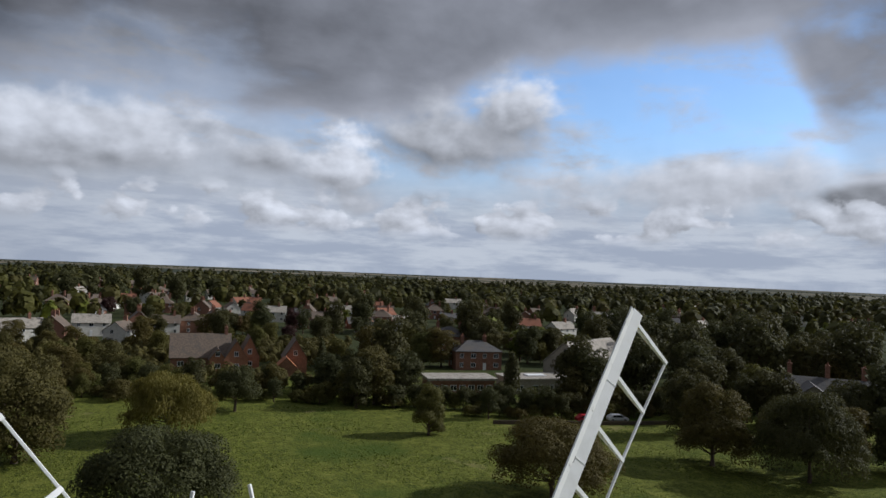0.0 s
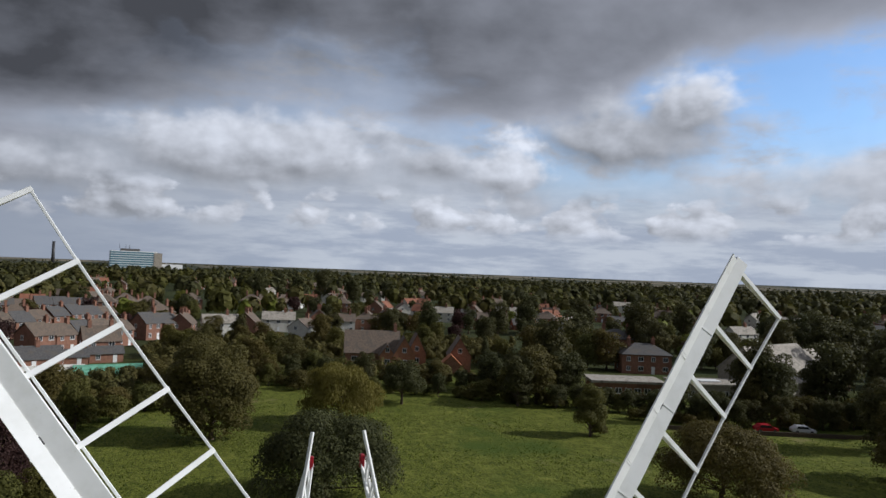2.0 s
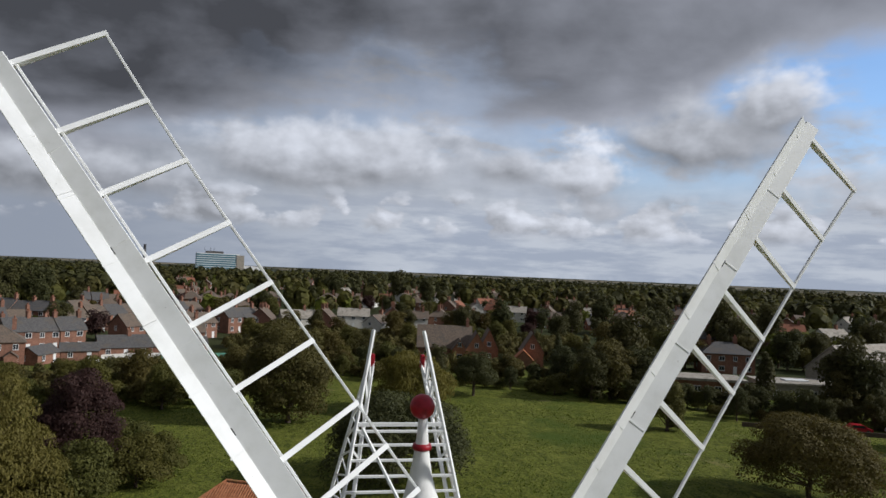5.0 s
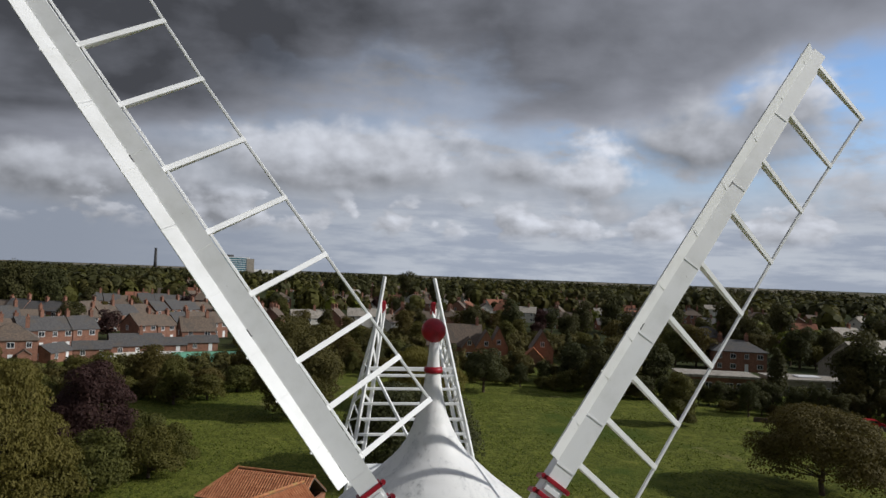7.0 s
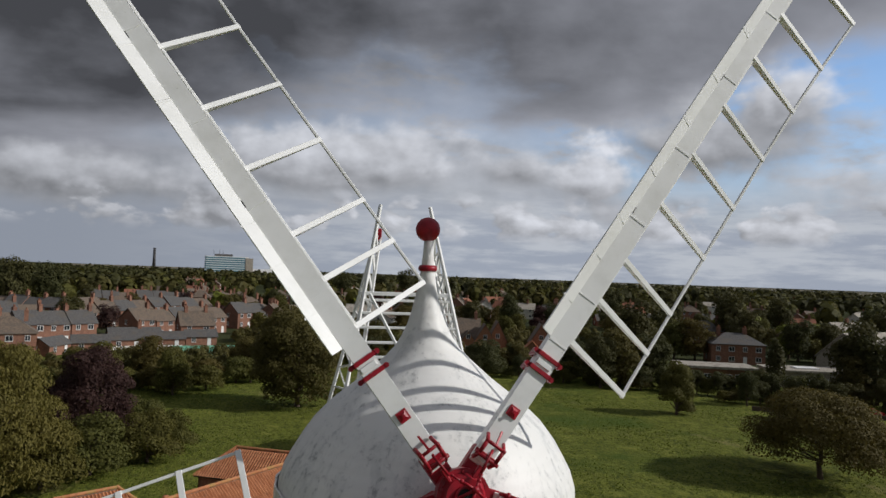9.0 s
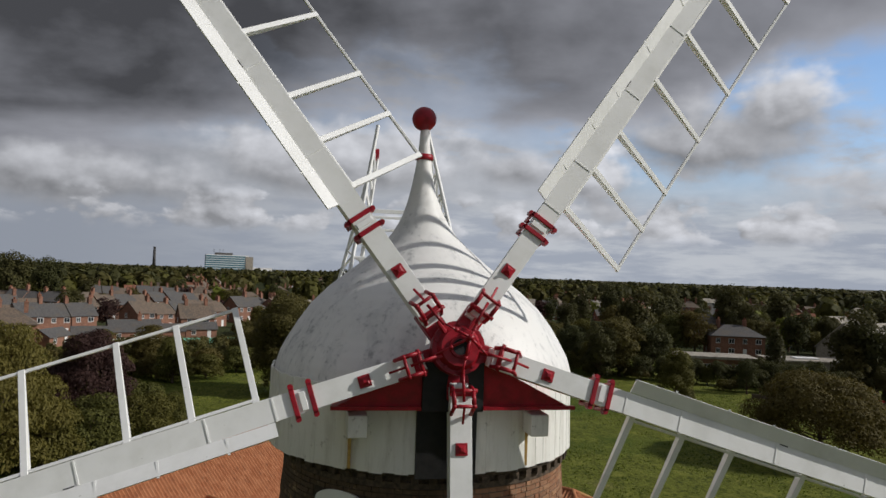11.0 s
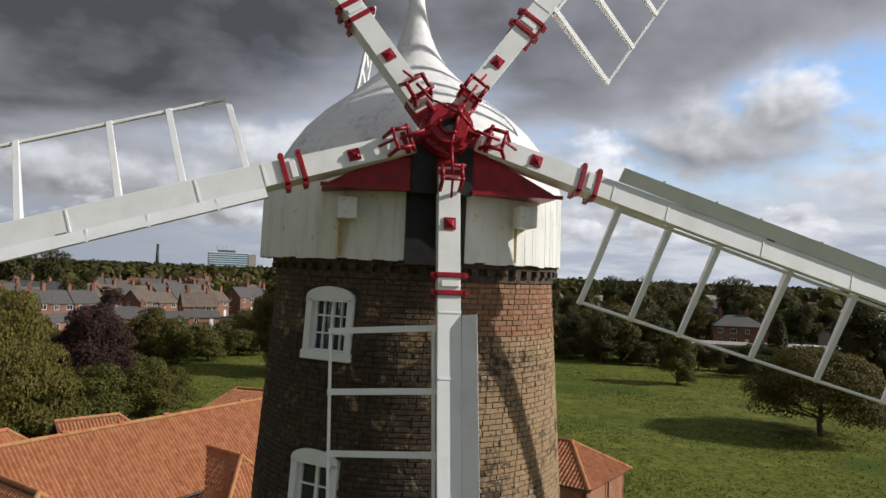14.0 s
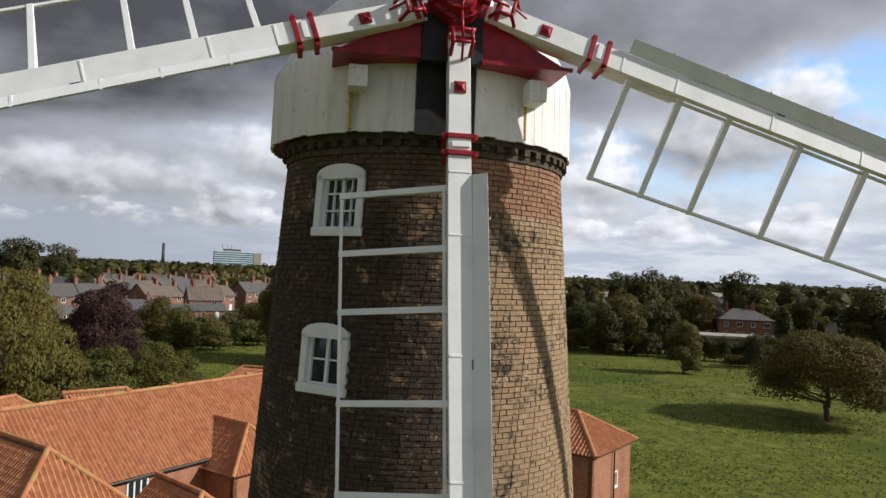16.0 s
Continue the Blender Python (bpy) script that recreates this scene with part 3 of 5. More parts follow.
def hood():
    """Red weather hood over the front opening: a low gable."""
    bm = bmesh.new()
    z0, z1, y0, y1 = 18.18 - CAPZ, 18.88 - CAPZ, -2.80, -1.6
    pts = [(-1.62, -2.78, z0), (1.68, -2.78, z0), (0.30, y0, z1), (-0.30, y0, z1)]
    back = [(-1.62, y1, z0), (1.68, y1, z0), (0.30, y1, z1), (-0.30, y1, z1)]
    a = [bm.verts.new(p) for p in pts]
    b = [bm.verts.new(p) for p in back]
    bm.faces.new(a)
    bm.faces.new(b[::-1])
    for k in range(4):
        j = (k + 1) % 4
        bm.faces.new((a[k], b[k], b[j], a[j]))
    return bm


part("hood", hood(), "red", cap, "dark red boarded weather hood")
part("hood_strip", beam((0.40, -2.83, 18.19 - CAPZ), (1.71, -2.80, 18.19 - CAPZ), 0.06, 0.05), "red", cap)
part("hood_strip", beam((-0.45, -2.83, 18.19 - CAPZ), (-1.64, -2.80, 18.19 - CAPZ), 0.06, 0.05), "red", cap)

part("hood_opening", slab(-0.44, 0.40, -2.835, -2.70, 18.14 - CAPZ, 18.80 - CAPZ, 0.006), "black", cap, "black opening round the windshaft")

# ---- windmill: sails ----
TILT = 11.2
HUB = pose(0, -2.9, 19.0, -TILT, 0, 0)  # x right, z up in the sail plane, -y forward along the shaft
RUNGS = (2.66, 3.45, 4.22, 5.36, 6.43, 7.53, 8.67, 9.75, 10.95)
ANGLES = (126, 54, -17.7, -90, 197.7)


def hem(s):
    """The outer edge of the sail frame: across, and forward, at s along the stock."""
    f = (s - 2.66) / 8.3
    return 1.42 - 0.10 * min(1, f * 1.6) + 0.06 * max(0, f - 0.8) / 0.2, -0.76 + 0.10 * f + 0.22 * f * f


def P3(s, w, n):
    """Sail coordinates to local: along the stock z, across x, forward -y."""
    return Vector((w, -n, s))


def sail_bar(s, w, n):
    """A bar across the sail frame, deep at the stock and slender at the hem."""
    bm = bmesh.new()
    ends = []
    for x, front, back in ((0.02, -0.055, -0.205), (w + 0.03, n + 0.028, n - 0.032)):
        ends.append([bm.verts.new(P3(s + dz, x, y)) for dz, y in ((-0.042, front), (0.042, front), (0.030, back), (-0.030, back))])
    a, b = ends
    bm.faces.new(a)
    bm.faces.new(b[::-1])
    for k in range(4):
        j = (k + 1) % 4
        bm.faces.new((a[k], b[k], b[j], a[j]))
    bmesh.ops.bevel(bm, geom=list(bm.edges), offset=0.005, segments=1, affect="EDGES")
    return bm


def sail():
    top = thing("windmill_sail", Matrix(), "white painted open wooden windmill sail frame without shutters", "windmill sail", "five sails of the windmill")
    bm = bmesh.new()
    outline = [(0.10, 0.50), (0.11, 2.30), (0.11, 4.2), (0.08, 7.0), (0.05, 11.12), (-0.21, 11.12), (-0.21, 7.0), (-0.21, 4.2), (-0.19, 2.30), (-0.19, 0.50)]
    extrude_outline(outline, 0.10, pose(0, 0.05, 0), bm)
    bmesh.ops.bevel(bm, geom=list(bm.edges), offset=0.008, segments=1, affect="EDGES")
    part("stock", bm, "white", top, "white tapering timber whip")
    part("backing_stock", slab(-0.17, 0.08, 0.102, 0.34, 0.45, 3.4, 0.012), "white", top)
    # leading boards, canted forward
    for s0, s1, b0, b1 in ((2.50, 4.62, 0.17, 0.18), (4.625, 6.72, 0.18, 0.19), (6.725, 8.85, 0.19, 0.19), (8.855, 11.02, 0.19, 0.17)):
        bm = bmesh.new()
        vs = []
        for s, b in ((s0, b0), (s1, b1)):
            for w, n in ((-0.20, 0.012), (-0.20 - b, 0.012 + 0.115), (-0.21 - b, 0.098), (-0.21, -0.012)):
                vs.append(bm.verts.new(P3(s, w, n)))
        for q in ((0, 1, 2, 3), (7, 6, 5, 4), (0, 4, 5, 1), (1, 5, 6, 2), (2, 6, 7, 3), (3, 7, 4, 0)):
            bm.faces.new([vs[k] for k in q])
        part("leading_board", bm, "white", top)
    for s in (3.10, 3.92, 4.62, 5.6, 6.7, 7.7, 8.8, 9.8, 10.7):
        part("board_clip", beam(P3(s, -0.205, 0.018), P3(s, -0.40, 0.130), 0.010, 0.03, P3(1, 0, 0)), "white", top)
    for s in (2.47, 3.30, 4.80, 6.25, 7.9, 9.5):
        part("stock_strap", slab(-0.195, 0.115 - 0.006 * s, -0.008, 0.01, s - 0.011, s + 0.011), "white", top)
    for s in (4.9, 7.85):
        part("bolt_slot", slab(-0.222, -0.185, -0.012, 0.004, s - 0.06, s + 0.06), "iron", top, "dark bolt slot")
    for s in RUNGS:
        w, n = hem(s)
        part("sail_bar", sail_bar(s, w, n), "white", top)
    for s0, s1 in zip(RUNGS, RUNGS[1:]):
        (w0, n0), (w1, n1) = hem(s0), hem(s1)
        e0 = 0.04 if s0 == RUNGS[0] else 0
        part("hemlath", beam(P3(s0 - e0, w0, n0), P3(s1, w1, n1), 0.042, 0.055, P3(0, 0, 1), 0.006), "white", top)
        part("uplong", beam(P3(s0, 0.160 - 0.006 * s0, -0.135), P3(s1, 0.160 - 0.006 * s1, -0.135), 0.040, 0.045, P3(0, 0, 1), 0.005), "white", top)
    # red clamps
    for s in (1.985, 2.215):
        bm = bmesh.new()
        for x0, x1, y0, y1 in ((-0.235, 0.145, -0.035, 0.0), (-0.235, 0.145, 0.342, 0.375), (-0.235, -0.20, -0.035, 0.375), (0.112, 0.145, -0.035, 0.375)):
            slab(x0, x1, y0, y1, s - 0.032, s + 0.032, 0.006, bm)
        clamp = part("clamp", bm, "red", top, "red iron clamp")
        for x in (-0.255, 0.165):
            part("clamp_bolt", rod((x, 0.0, s), (x, 0.10, s), 0.038, 8), "red", clamp)
    part("clamp_plate", slab(-0.17, 0.07, -0.03, 0.0, 2.06, 2.14, 0.006), "white", top)
    # red lozenge plate with a boss
    bm = slab(-0.125, 0.035, -0.022, 0.0, 1.22, 1.38, 0.005)
    got = bmesh.ops.create_cone(bm, cap_ends=True, segments=4, radius1=0.085, radius2=0.03, depth=0.03, matrix=pose(-0.045, -0.035, 1.30, 90, 0, 0) @ pose(0, 0, 0, 0, 0, 45))
    plate = part("boss_plate", bm, "red", top, "red square iron plate")
    part("boss", rod((-0.045, -0.04, 1.30), (-0.045, -0.075, 1.30), 0.024, 8), "red", plate)
    # shutter gear at the inner end
    gear = bmesh.new()
    for x in (-0.17, 0.09):
        rod((x, -0.02, 0.50), (x, -0.19, 0.56), 0.030, 8, bm=gear)
        rod((x, -0.19, 0.56), (x, -0.23, 0.76), 0.030, 8, bm=gear)
        rod((x, -0.23, 0.76), (x, -0.02, 0.86), 0.027, 8, bm=gear)
        ball((x, -0.23, 0.76), 0.035, gear, 8)
        ball((x, -0.19, 0.56), 0.035, gear, 8)
    rod((-0.20, -0.23, 0.76), (0.12, -0.23, 0.76), 0.024, 8, bm=gear)
    rod((-0.22, -0.19, 0.56), (0.14, -0.19, 0.56), 0.028, 8, bm=gear)
    part("crank_frame", gear, "red", top, "red iron crank frame", True)
    part("link_rod", rod((-0.04, -0.21, 0.70), (-0.02, -0.27, 0.36), 0.020, 8), "red", top, "red iron rod", True)
    part("crank_arm", beam((-0.04, -0.23, 0.76), (-0.045, -0.10, 0.98), 0.03, 0.03, bevel=0.005), "red", top)
    part("gear_band", slab(-0.20, 0.11, -0.025, -0.002, 0.56, 0.63, 0.006), "red", top)
    return top


first = sail()
sails = [first]
for a in ANGLES:
    # the stock points along the angle; the frame lies on the clockwise side
    m = HUB @ Matrix.Rotation(radians(90 - a), 4, "Y")
    if a == ANGLES[0]:
        first.matrix_basis = m
    else:
        sails.append(copy_thing(first, m))

# ---- windmill: hub ----
hub = thing("sail_cross", HUB, "red cast-iron cross that carries the windmill sails", "sail hub")


def cross_body():
    bm = rod((0, 0.10, 0), (0, -0.10, 0), 0.36, 20)
    rod((0, -0.10, 0), (0, -0.20, 0), 0.30, 20, 0.25, bm)
    rod((0, 0.10, 0), (0, 0.45, 0), 0.22, 16, bm=bm)
    return bm


part("boss_casting", cross_body(), "red", hub)
for a in ANGLES:
    m = Matrix.Rotation(radians(90 - a), 4, "Y")
    bm = box(bmesh.new(), (0.30, 0.20, 0.52), m @ pose(-0.04, 0.235, 0.42), 0.02)
    part("cross_arm", bm, "red", hub)
    bm = box(bmesh.new(), (0.05, 0.10, 0.30), m @ pose(-0.04, -0.12, 0.30), 0.012)
    part("rib", bm, "red", hub)
part("shaft_end", rod((0, -0.19, 0), (0, -0.212, 0), 0.105, 20), "black", hub, "dark bored shaft end")
part("shaft_rim", lathe([(0.105, 0.0), (0.150, 0.0), (0.140, 0.035), (0.108, 0.035)], 24, close=True), "red", hub).matrix_basis = pose(0, -0.20, 0, 90, 0, 0)
for k in range(10):
    a = 2 * math.pi * k / 10
    part("flange_bolt", rod((0.31 * math.sin(a), -0.10, 0.31 * math.cos(a)), (0.31 * math.sin(a), -0.135, 0.31 * math.cos(a)), 0.024, 6), "red", hub)
# striking gear spider, set off from the bore
SPIDER = Vector((0.10, -0.36, 0.11))
part("spider_boss", rod(SPIDER + Vector((0, 0.16, -0.02)), SPIDER + Vector((0, -0.05, 0)), 0.042, 12), "red", hub, "", True)
for k, a in enumerate(ANGLES):
    m = Matrix.Rotation(radians(90 - a), 4, "Y")
    q = m @ Vector((0, -0.27, 0.36))
    part("spider_arm", rod(SPIDER, SPIDER.lerp(q, 0.55), 0.020, 8), "red", hub, "", True)
    part("spider_link", rod(SPIDER.lerp(q, 0.55), q, 0.015, 8), "red", hub, "", True)
    part("spider_eye", ball(SPIDER.lerp(q, 0.55), 0.032, seg=10), "red", hub, "", True)
part("windshaft", rod((0, 0.3, 0), (0, 2.2, 0), 0.24, 16), "iron", hub, "dark iron windshaft")

# ---- windmill: tower windows ----


def tower_window(a, z0, z1, wide, rows, cols):
    """A white segment-headed window in the curved wall, turned to the angle a from the front."""
    r = tower_radius((z0 + z1) / 2)
    m = Matrix.Rotation(radians(a), 4, "Z") @ pose(0, -r, z0, math.degrees(math.atan(-SLOPE)), 0, 0)
    h, hw = z1 - z0, wide / 2
    base = new("tower_window")
    base.parent = tower
    base.matrix_basis = m
    tagged(base, "white segment-headed wooden window")
    arch = [(hw * math.cos(t), h - 0.16 + 0.16 * math.sin(t)) for t in [math.pi * k / 10 for k in range(11)]]
    bm = bmesh.new()
    ih, iw = h - 0.17, hw - 0.11
    # surround: sill, two jambs and an arched head
    slab(-hw - 0.02, hw + 0.02, -0.065, 0.16, -0.03, 0.10, 0.01, bm)
    slab(-hw, -iw, -0.05, 0.16, 0.10, h - 0.16, 0.01, bm)
    slab(iw, hw, -0.05, 0.16, 0.10, h - 0.16, 0.01, bm)
    head = [(-hw, h - 0.22), (hw, h - 0.22)] + arch
    extrude_outline(head, 0.21, pose(0, 0.055, 0), bm)
    part("window_frame", bm, "white", base)
    part("pane", slab(-iw, iw, 0.10, 0.12, 0.10, ih), "glass", base, "dark glass")
    bm = bmesh.new()
    for c in range(cols + 1):
        x = -iw + 2 * iw * c / cols
        t = 0.026 if c in (0, cols) or c * 2 == cols else 0.009
        slab(x - t, x + t, 0.055, 0.10, 0.10, ih, 0, bm)
    for k in range(rows + 1):
        z = 0.10 + (ih - 0.10) * k / rows
        slab(-iw, iw, 0.06, 0.10, z - (0.025 if k in (0, rows) else 0.012), z + (0.025 if k in (0, rows) else 0.012), 0, bm)
    part("glazing", bm, "white", base, "white glazing bars")


tower_window(-39.6, 15.78, 16.82, 0.86, 3, 4)
tower_window(-40.2, 13.52, 14.50, 0.84, 2, 2)

# ---- fantail frame behind the cap ----
fan = thing("fantail_frame", pose(0, 4.2, 17.9), "white painted timber fantail frame of two lattice posts", "fantail frame")


def fan_parts():
    off = Vector((0, 4.2, 17.9))
    for side, x0, x1 in ((-1, -1.30, -0.50), (1, 1.78, 0.72)):
        tip = Vector((x1, 4.86, 23.55)) - off
        front, back = Vector((x0, 3.75, 18.7)) - off, Vector((x0 + 0.25 * side, 5.4, 18.6)) - off
        mid = tip + Vector((0.06 * side, 0.15, -0.75))
        part("post", beam(front, tip, 0.075, 0.075, bevel=0.01), "white", fan)
        part("post", beam(back, mid, 0.075, 0.075, bevel=0.01), "white", fan)
        inner = front + Vector((-0.30 * side, 0.1, 0.2))
        part("inner_post", beam(inner, tip + Vector((-0.02 * side, 0.05, -0.75)), 0.09, 0.06, bevel=0.01), "white", fan)
        part("bearing_block", slab(tip.x - 0.055, tip.x + 0.055, tip.y - 0.01, tip.y + 0.13, tip.z - 0.90, tip.z - 0.58, 0.02), "red", fan, "red bearing block")
        n = 9
        for k in range(1, n):
            f = k / n
            a, b = front.lerp(tip, f), back.lerp(mid, f)
            c = inner.lerp(tip + Vector((0, 0.05, -0.75)), f)
            part("lattice_bar", beam(a, b, 0.04, 0.04), "white", fan)
            part("lattice_bar", beam(a, c, 0.035, 0.05), "white", fan)
            b2 = back.lerp(mid, (k + 1) / n)
            part("lattice_brace", beam(a, b2, 0.03, 0.035), "white", fan)
    for z, t in ((21.40, 0.09), (21.25, 0.06), (20.95, 0.06), (20.62, 0.06), (20.28, 0.06), (19.95, 0.06)):
        f = (z - 18.7) / 4.85
        xl, xr, y = -1.30 + 0.80 * f, 1.78 - 1.06 * f, 3.75 + 1.11 * f
        part("cross_rail", beam(Vector((xl, y, z)) - off, Vector((xr, y, z)) - off, 0.06, t, bevel=0.008), "white", fan)
    part("raking_brace", beam(Vector((-0.75, 4.0, 21.4)) - off, Vector((0.25, 3.6, 19.6)) - off, 0.09, 0.05), "white", fan)
    part("stage", slab(-1.25, 1.75, -0.45, 1.25, 0.90, 1.0, 0.01), "white", fan, "white plank stage")
    part("stage_bearer", slab(-1.1, -0.95, -2.4, 1.0, 0.74, 0.9, 0.01), "white", fan)
    part("stage_bearer", slab(1.05, 1.2, -2.4, 1.0, 0.74, 0.9, 0.01), "white", fan)


fan_parts()

# ---- pantiled buildings at the foot of the mill ----


def pantiles(name, parent, pts, tile=(0.235, 0.31)):
    """A pantiled slope over a flat polygon; the first edge of pts is the eave, left to right."""
    pts = [Vector(p) for p in pts]
    u = (pts[1] - pts[0]).normalized()
    nrm = u.cross(pts[2] - pts[0]).normalized()
    v = nrm.cross(u)
    flat = [((p - pts[0]).dot(u), (p - pts[0]).dot(v)) for p in pts]
    us, vs = [p[0] for p in flat], [p[1] for p in flat]
    verts, faces = [], []
    bm = bmesh.new()
    under = [bm.verts.new(p - nrm * 0.05) for p in pts]
    low = [bm.verts.new(p - nrm * 0.16) for p in pts]
    bm.faces.new(under)
    bm.faces.new(low[::-1])
    for k in range(len(pts)):
        j = (k + 1) % len(pts)
        bm.faces.new((under[k], low[k], low[j], under[j]))
    part("roof_deck", bm, "browntile", parent)

    def span(vv):
        xs = []
        for (a, b), (c, d) in zip(flat, flat[1:] + flat[:1]):
            if (b - vv) * (d - vv) < 0:
                xs.append(a + (c - a) * (vv - b) / (d - b))
        return (min(xs), max(xs)) if len(xs) > 1 else None

    rng = random.Random(len(pts) * 7 + int(us[1] * 10))
    n_rows = max(1, int((max(vs) - min(vs)) / tile[1]))
    for r in range(n_rows):
        v0 = min(vs) + r * tile[1]
        got = span(v0 + tile[1] * 0.5)
        if not got:
            continue
        k0, k1 = int(math.floor(got[0] / tile[0])), int(math.ceil(got[1] / tile[0]))
        for k in range(k0, k1):
            a, b = max(k * tile[0], got[0]), min((k + 1) * tile[0], got[1])
            if b - a < 0.04:
                continue
            lift = rng.uniform(-0.006, 0.006)
            base = len(verts)
            for vv, h in ((v0 - 0.03, 0.030 + lift), (v0 + tile[1], 0.004 + lift)):
                for q in range(5):
                    f = q / 4
                    wave = (-0.030, 0.016, 0.072, 0.048, -0.028)[q]
                    verts.append(pts[0] + u * (a + (b - a) * f) + v * vv + nrm * (wave + h))
            for q in range(4):
                faces.append((base + q, base + q + 1, base + 6 + q, base + 5 + q))
    me = bpy.data.meshes.new(name)
    me.from_pydata([tuple(p) for p in verts], [], faces)
    me.materials.append(M["tile"])
    ob = new(name, me)
    ob.parent = parent
    tagged(ob, "orange clay pantiles with darker weathered patches", kind="stuff")


def ridge_tiles(parent, p, q):
    p, q = Vector(p), Vector(q)
    n = max(1, int((q - p).length / 0.45))
    for k in range(n):
        a, b = p.lerp(q, k / n - 0.1 / n), p.lerp(q, (k + 1) / n)
        part("ridge_tile", rod(a + Vector((0, 0, 0.02)), b + Vector((0, 0, 0.02)), 0.13, 10, 0.115), "ridgetile", parent)


def wall(parent, p, q, z0, z1, mat="wallbrick", thick=0.25):
    p, q = Vector((*p, 0)), Vector((*q, 0))
    way = (q - p).normalized()
    side = Vector((-way.y, way.x, 0)) * thick / 2
    mid = (p + q) / 2 + side
    m = Matrix.Translation((mid.x, mid.y, (z0 + z1) / 2)) @ Matrix.Rotation(math.atan2(way.y, way.x), 4, "Z")
    return part("wall", box(bmesh.new(), ((q - p).length, thick, z1 - z0), m), mat, parent)


def casement(parent, p, turn, wide, high, lights=2, trim="trim"):
    """A framed window: p is the middle of its sill on the wall face, turn the way it looks, from -y."""
    base = new("window")
    base.parent = parent
    base.matrix_basis = pose(*p, 0, 0, turn)
    bm = bmesh.new()
    hw = wide / 2
    slab(-hw - 0.04, hw + 0.04, -0.09, 0.06, -0.06, 0.0, 0, bm)
    for x in [-hw + wide * k / lights for k in range(lights + 1)]:
        slab(x - 0.045, x + 0.045, -0.05, 0.06, 0, high, 0, bm)
    for z in (0.04, high - 0.04):
        slab(-hw, hw, -0.05, 0.06, z - 0.045, z + 0.045, 0, bm)
    part("window_frame", bm, trim, base)
    part("pane", slab(-hw, hw, -0.015, 0.02, 0, high), "glass", base)
    return base


def mill_house():
    """Long house with a tiled roof, a cross wing and a hipped wing."""
    h = thing("mill_house", pose(0, 0, 0), "long red brick house with orange pantile roof and white casements", "house")
    # ridge and eave of the long range run from south-west to north-east
    ra, rb = Vector((-20.3, 21.3, 7.7)), Vector((-2.2, 41.4, 7.7))
    way = (rb - ra).normalized()
    out = Vector((way.y, -way.x, 0))
    ea, eb = ra + out * 4.15 - Vector((0, 0, 3.5)), rb + out * 4.15 - Vector((0, 0, 3.5))
    fa, fb = ra - out * 4.15 - Vector((0, 0, 3.5)), rb - out * 4.15 - Vector((0, 0, 3.5))
    pantiles("roof", h, (ea, eb, rb, ra))
    pantiles("roof", h, (fb, fa, ra, rb))
    ridge_tiles(h, ra, rb)
    ins = out * 0.35
    wall(h, (ea - ins).xy, (eb - ins).xy, 0, 4.15)
    wall(h, (fb + ins).xy, (fa + ins).xy, 0, 4.15)
    for e, f, r in ((ea, fa, ra), (eb, fb, rb)):
        bm = bmesh.new()
        d = way * 0.2 * (1 if e is ea else -1)
        pts = [(e - ins) * 1, (f + ins) * 1, r - Vector((0, 0, 0.25))]
        g = [Vector((pts[0].x, pts[0].y, 0)), Vector((pts[1].x, pts[1].y, 0)), pts[1] - Vector((0, 0, 0.2)), pts[2], pts[0] - Vector((0, 0, 0.2))]
        a = [bm.verts.new(q + d) for q in g]
        b = [bm.verts.new(q + d * 2) for q in g]
        bm.faces.new(a)
        bm.faces.new(b[::-1])
        for k in range(5):
            j = (k + 1) % 5
            bm.faces.new((a[k], b[k], b[j], a[j]))
        part("gable", bm, "wallbrick", h)
    turn = math.degrees(math.atan2(way.y, way.x))
    for f in (0.385, 0.64):
        p = ea.lerp(eb, f) - ins
        casement(h, (p.x, p.y, 2.75), turn, 1.15, 1.20, 3)
    part("gutter", rod(ea - Vector((0, 0, 0.08)), eb - Vector((0, 0, 0.08)), 0.06, 8), "iron", h)
    for f in (0.33, 0.45, 0.56, 0.78):
        p = ra.lerp(rb, f)
        part("ridge_vent", slab(-0.18, 0.18, -0.12, 0.12, 0.0, 0.16, 0.03), "tile", h).matrix_basis = pose(p.x, p.y, p.z + 0.08, 0, 0, turn)
    # cross wing towards the mill: ridge runs out from the main slope, hipped end
    w0, w1 = Vector((-8.4, 33.1, 5.95)), Vector((-5.4, 30.1, 5.95))
    o = (w1 - w0).normalized()
    l = Vector((-o.y, o.x, 0))  # to the right of the way out is -l
    half, dz = 2.2, 2.3
    end = w1 + o * 1.6
    lc, rc = end - l * half - Vector((0, 0, dz)), end + l * half - Vector((0, 0, dz))
    l0, r0 = w0 - l * half - Vector((0, 0, dz)) + o * 0.6, w0 + l * half - Vector((0, 0, dz)) + o * 0.6
    pantiles("wing_roof", h, (l0, lc, w1, w0 - o * 1.0))
    pantiles("wing_roof", h, (rc, r0, w0 - o * 1.0, w1))
    pantiles("wing_roof", h, (lc, rc, w1))
    ridge_tiles(h, w0, w1)
    ridge_tiles(h, w1, rc)
    ridge_tiles(h, w1, lc)
    i = o * 0.3
    wall(h, (lc - i + l * 0.3).xy, (rc - i - l * 0.3).xy, 0, 3.72)
    wall(h, (l0 + l * 0.3).xy, (lc - i + l * 0.3).xy, 0, 3.72)
    wall(h, (rc - i - l * 0.3).xy, (r0 - l * 0.3).xy, 0, 3.72)
    p = (lc + rc) / 2 - i
    casement(h, (p.x, p.y, 2.2), math.degrees(math.atan2(l.y, l.x)), 1.25, 1.25, 3)


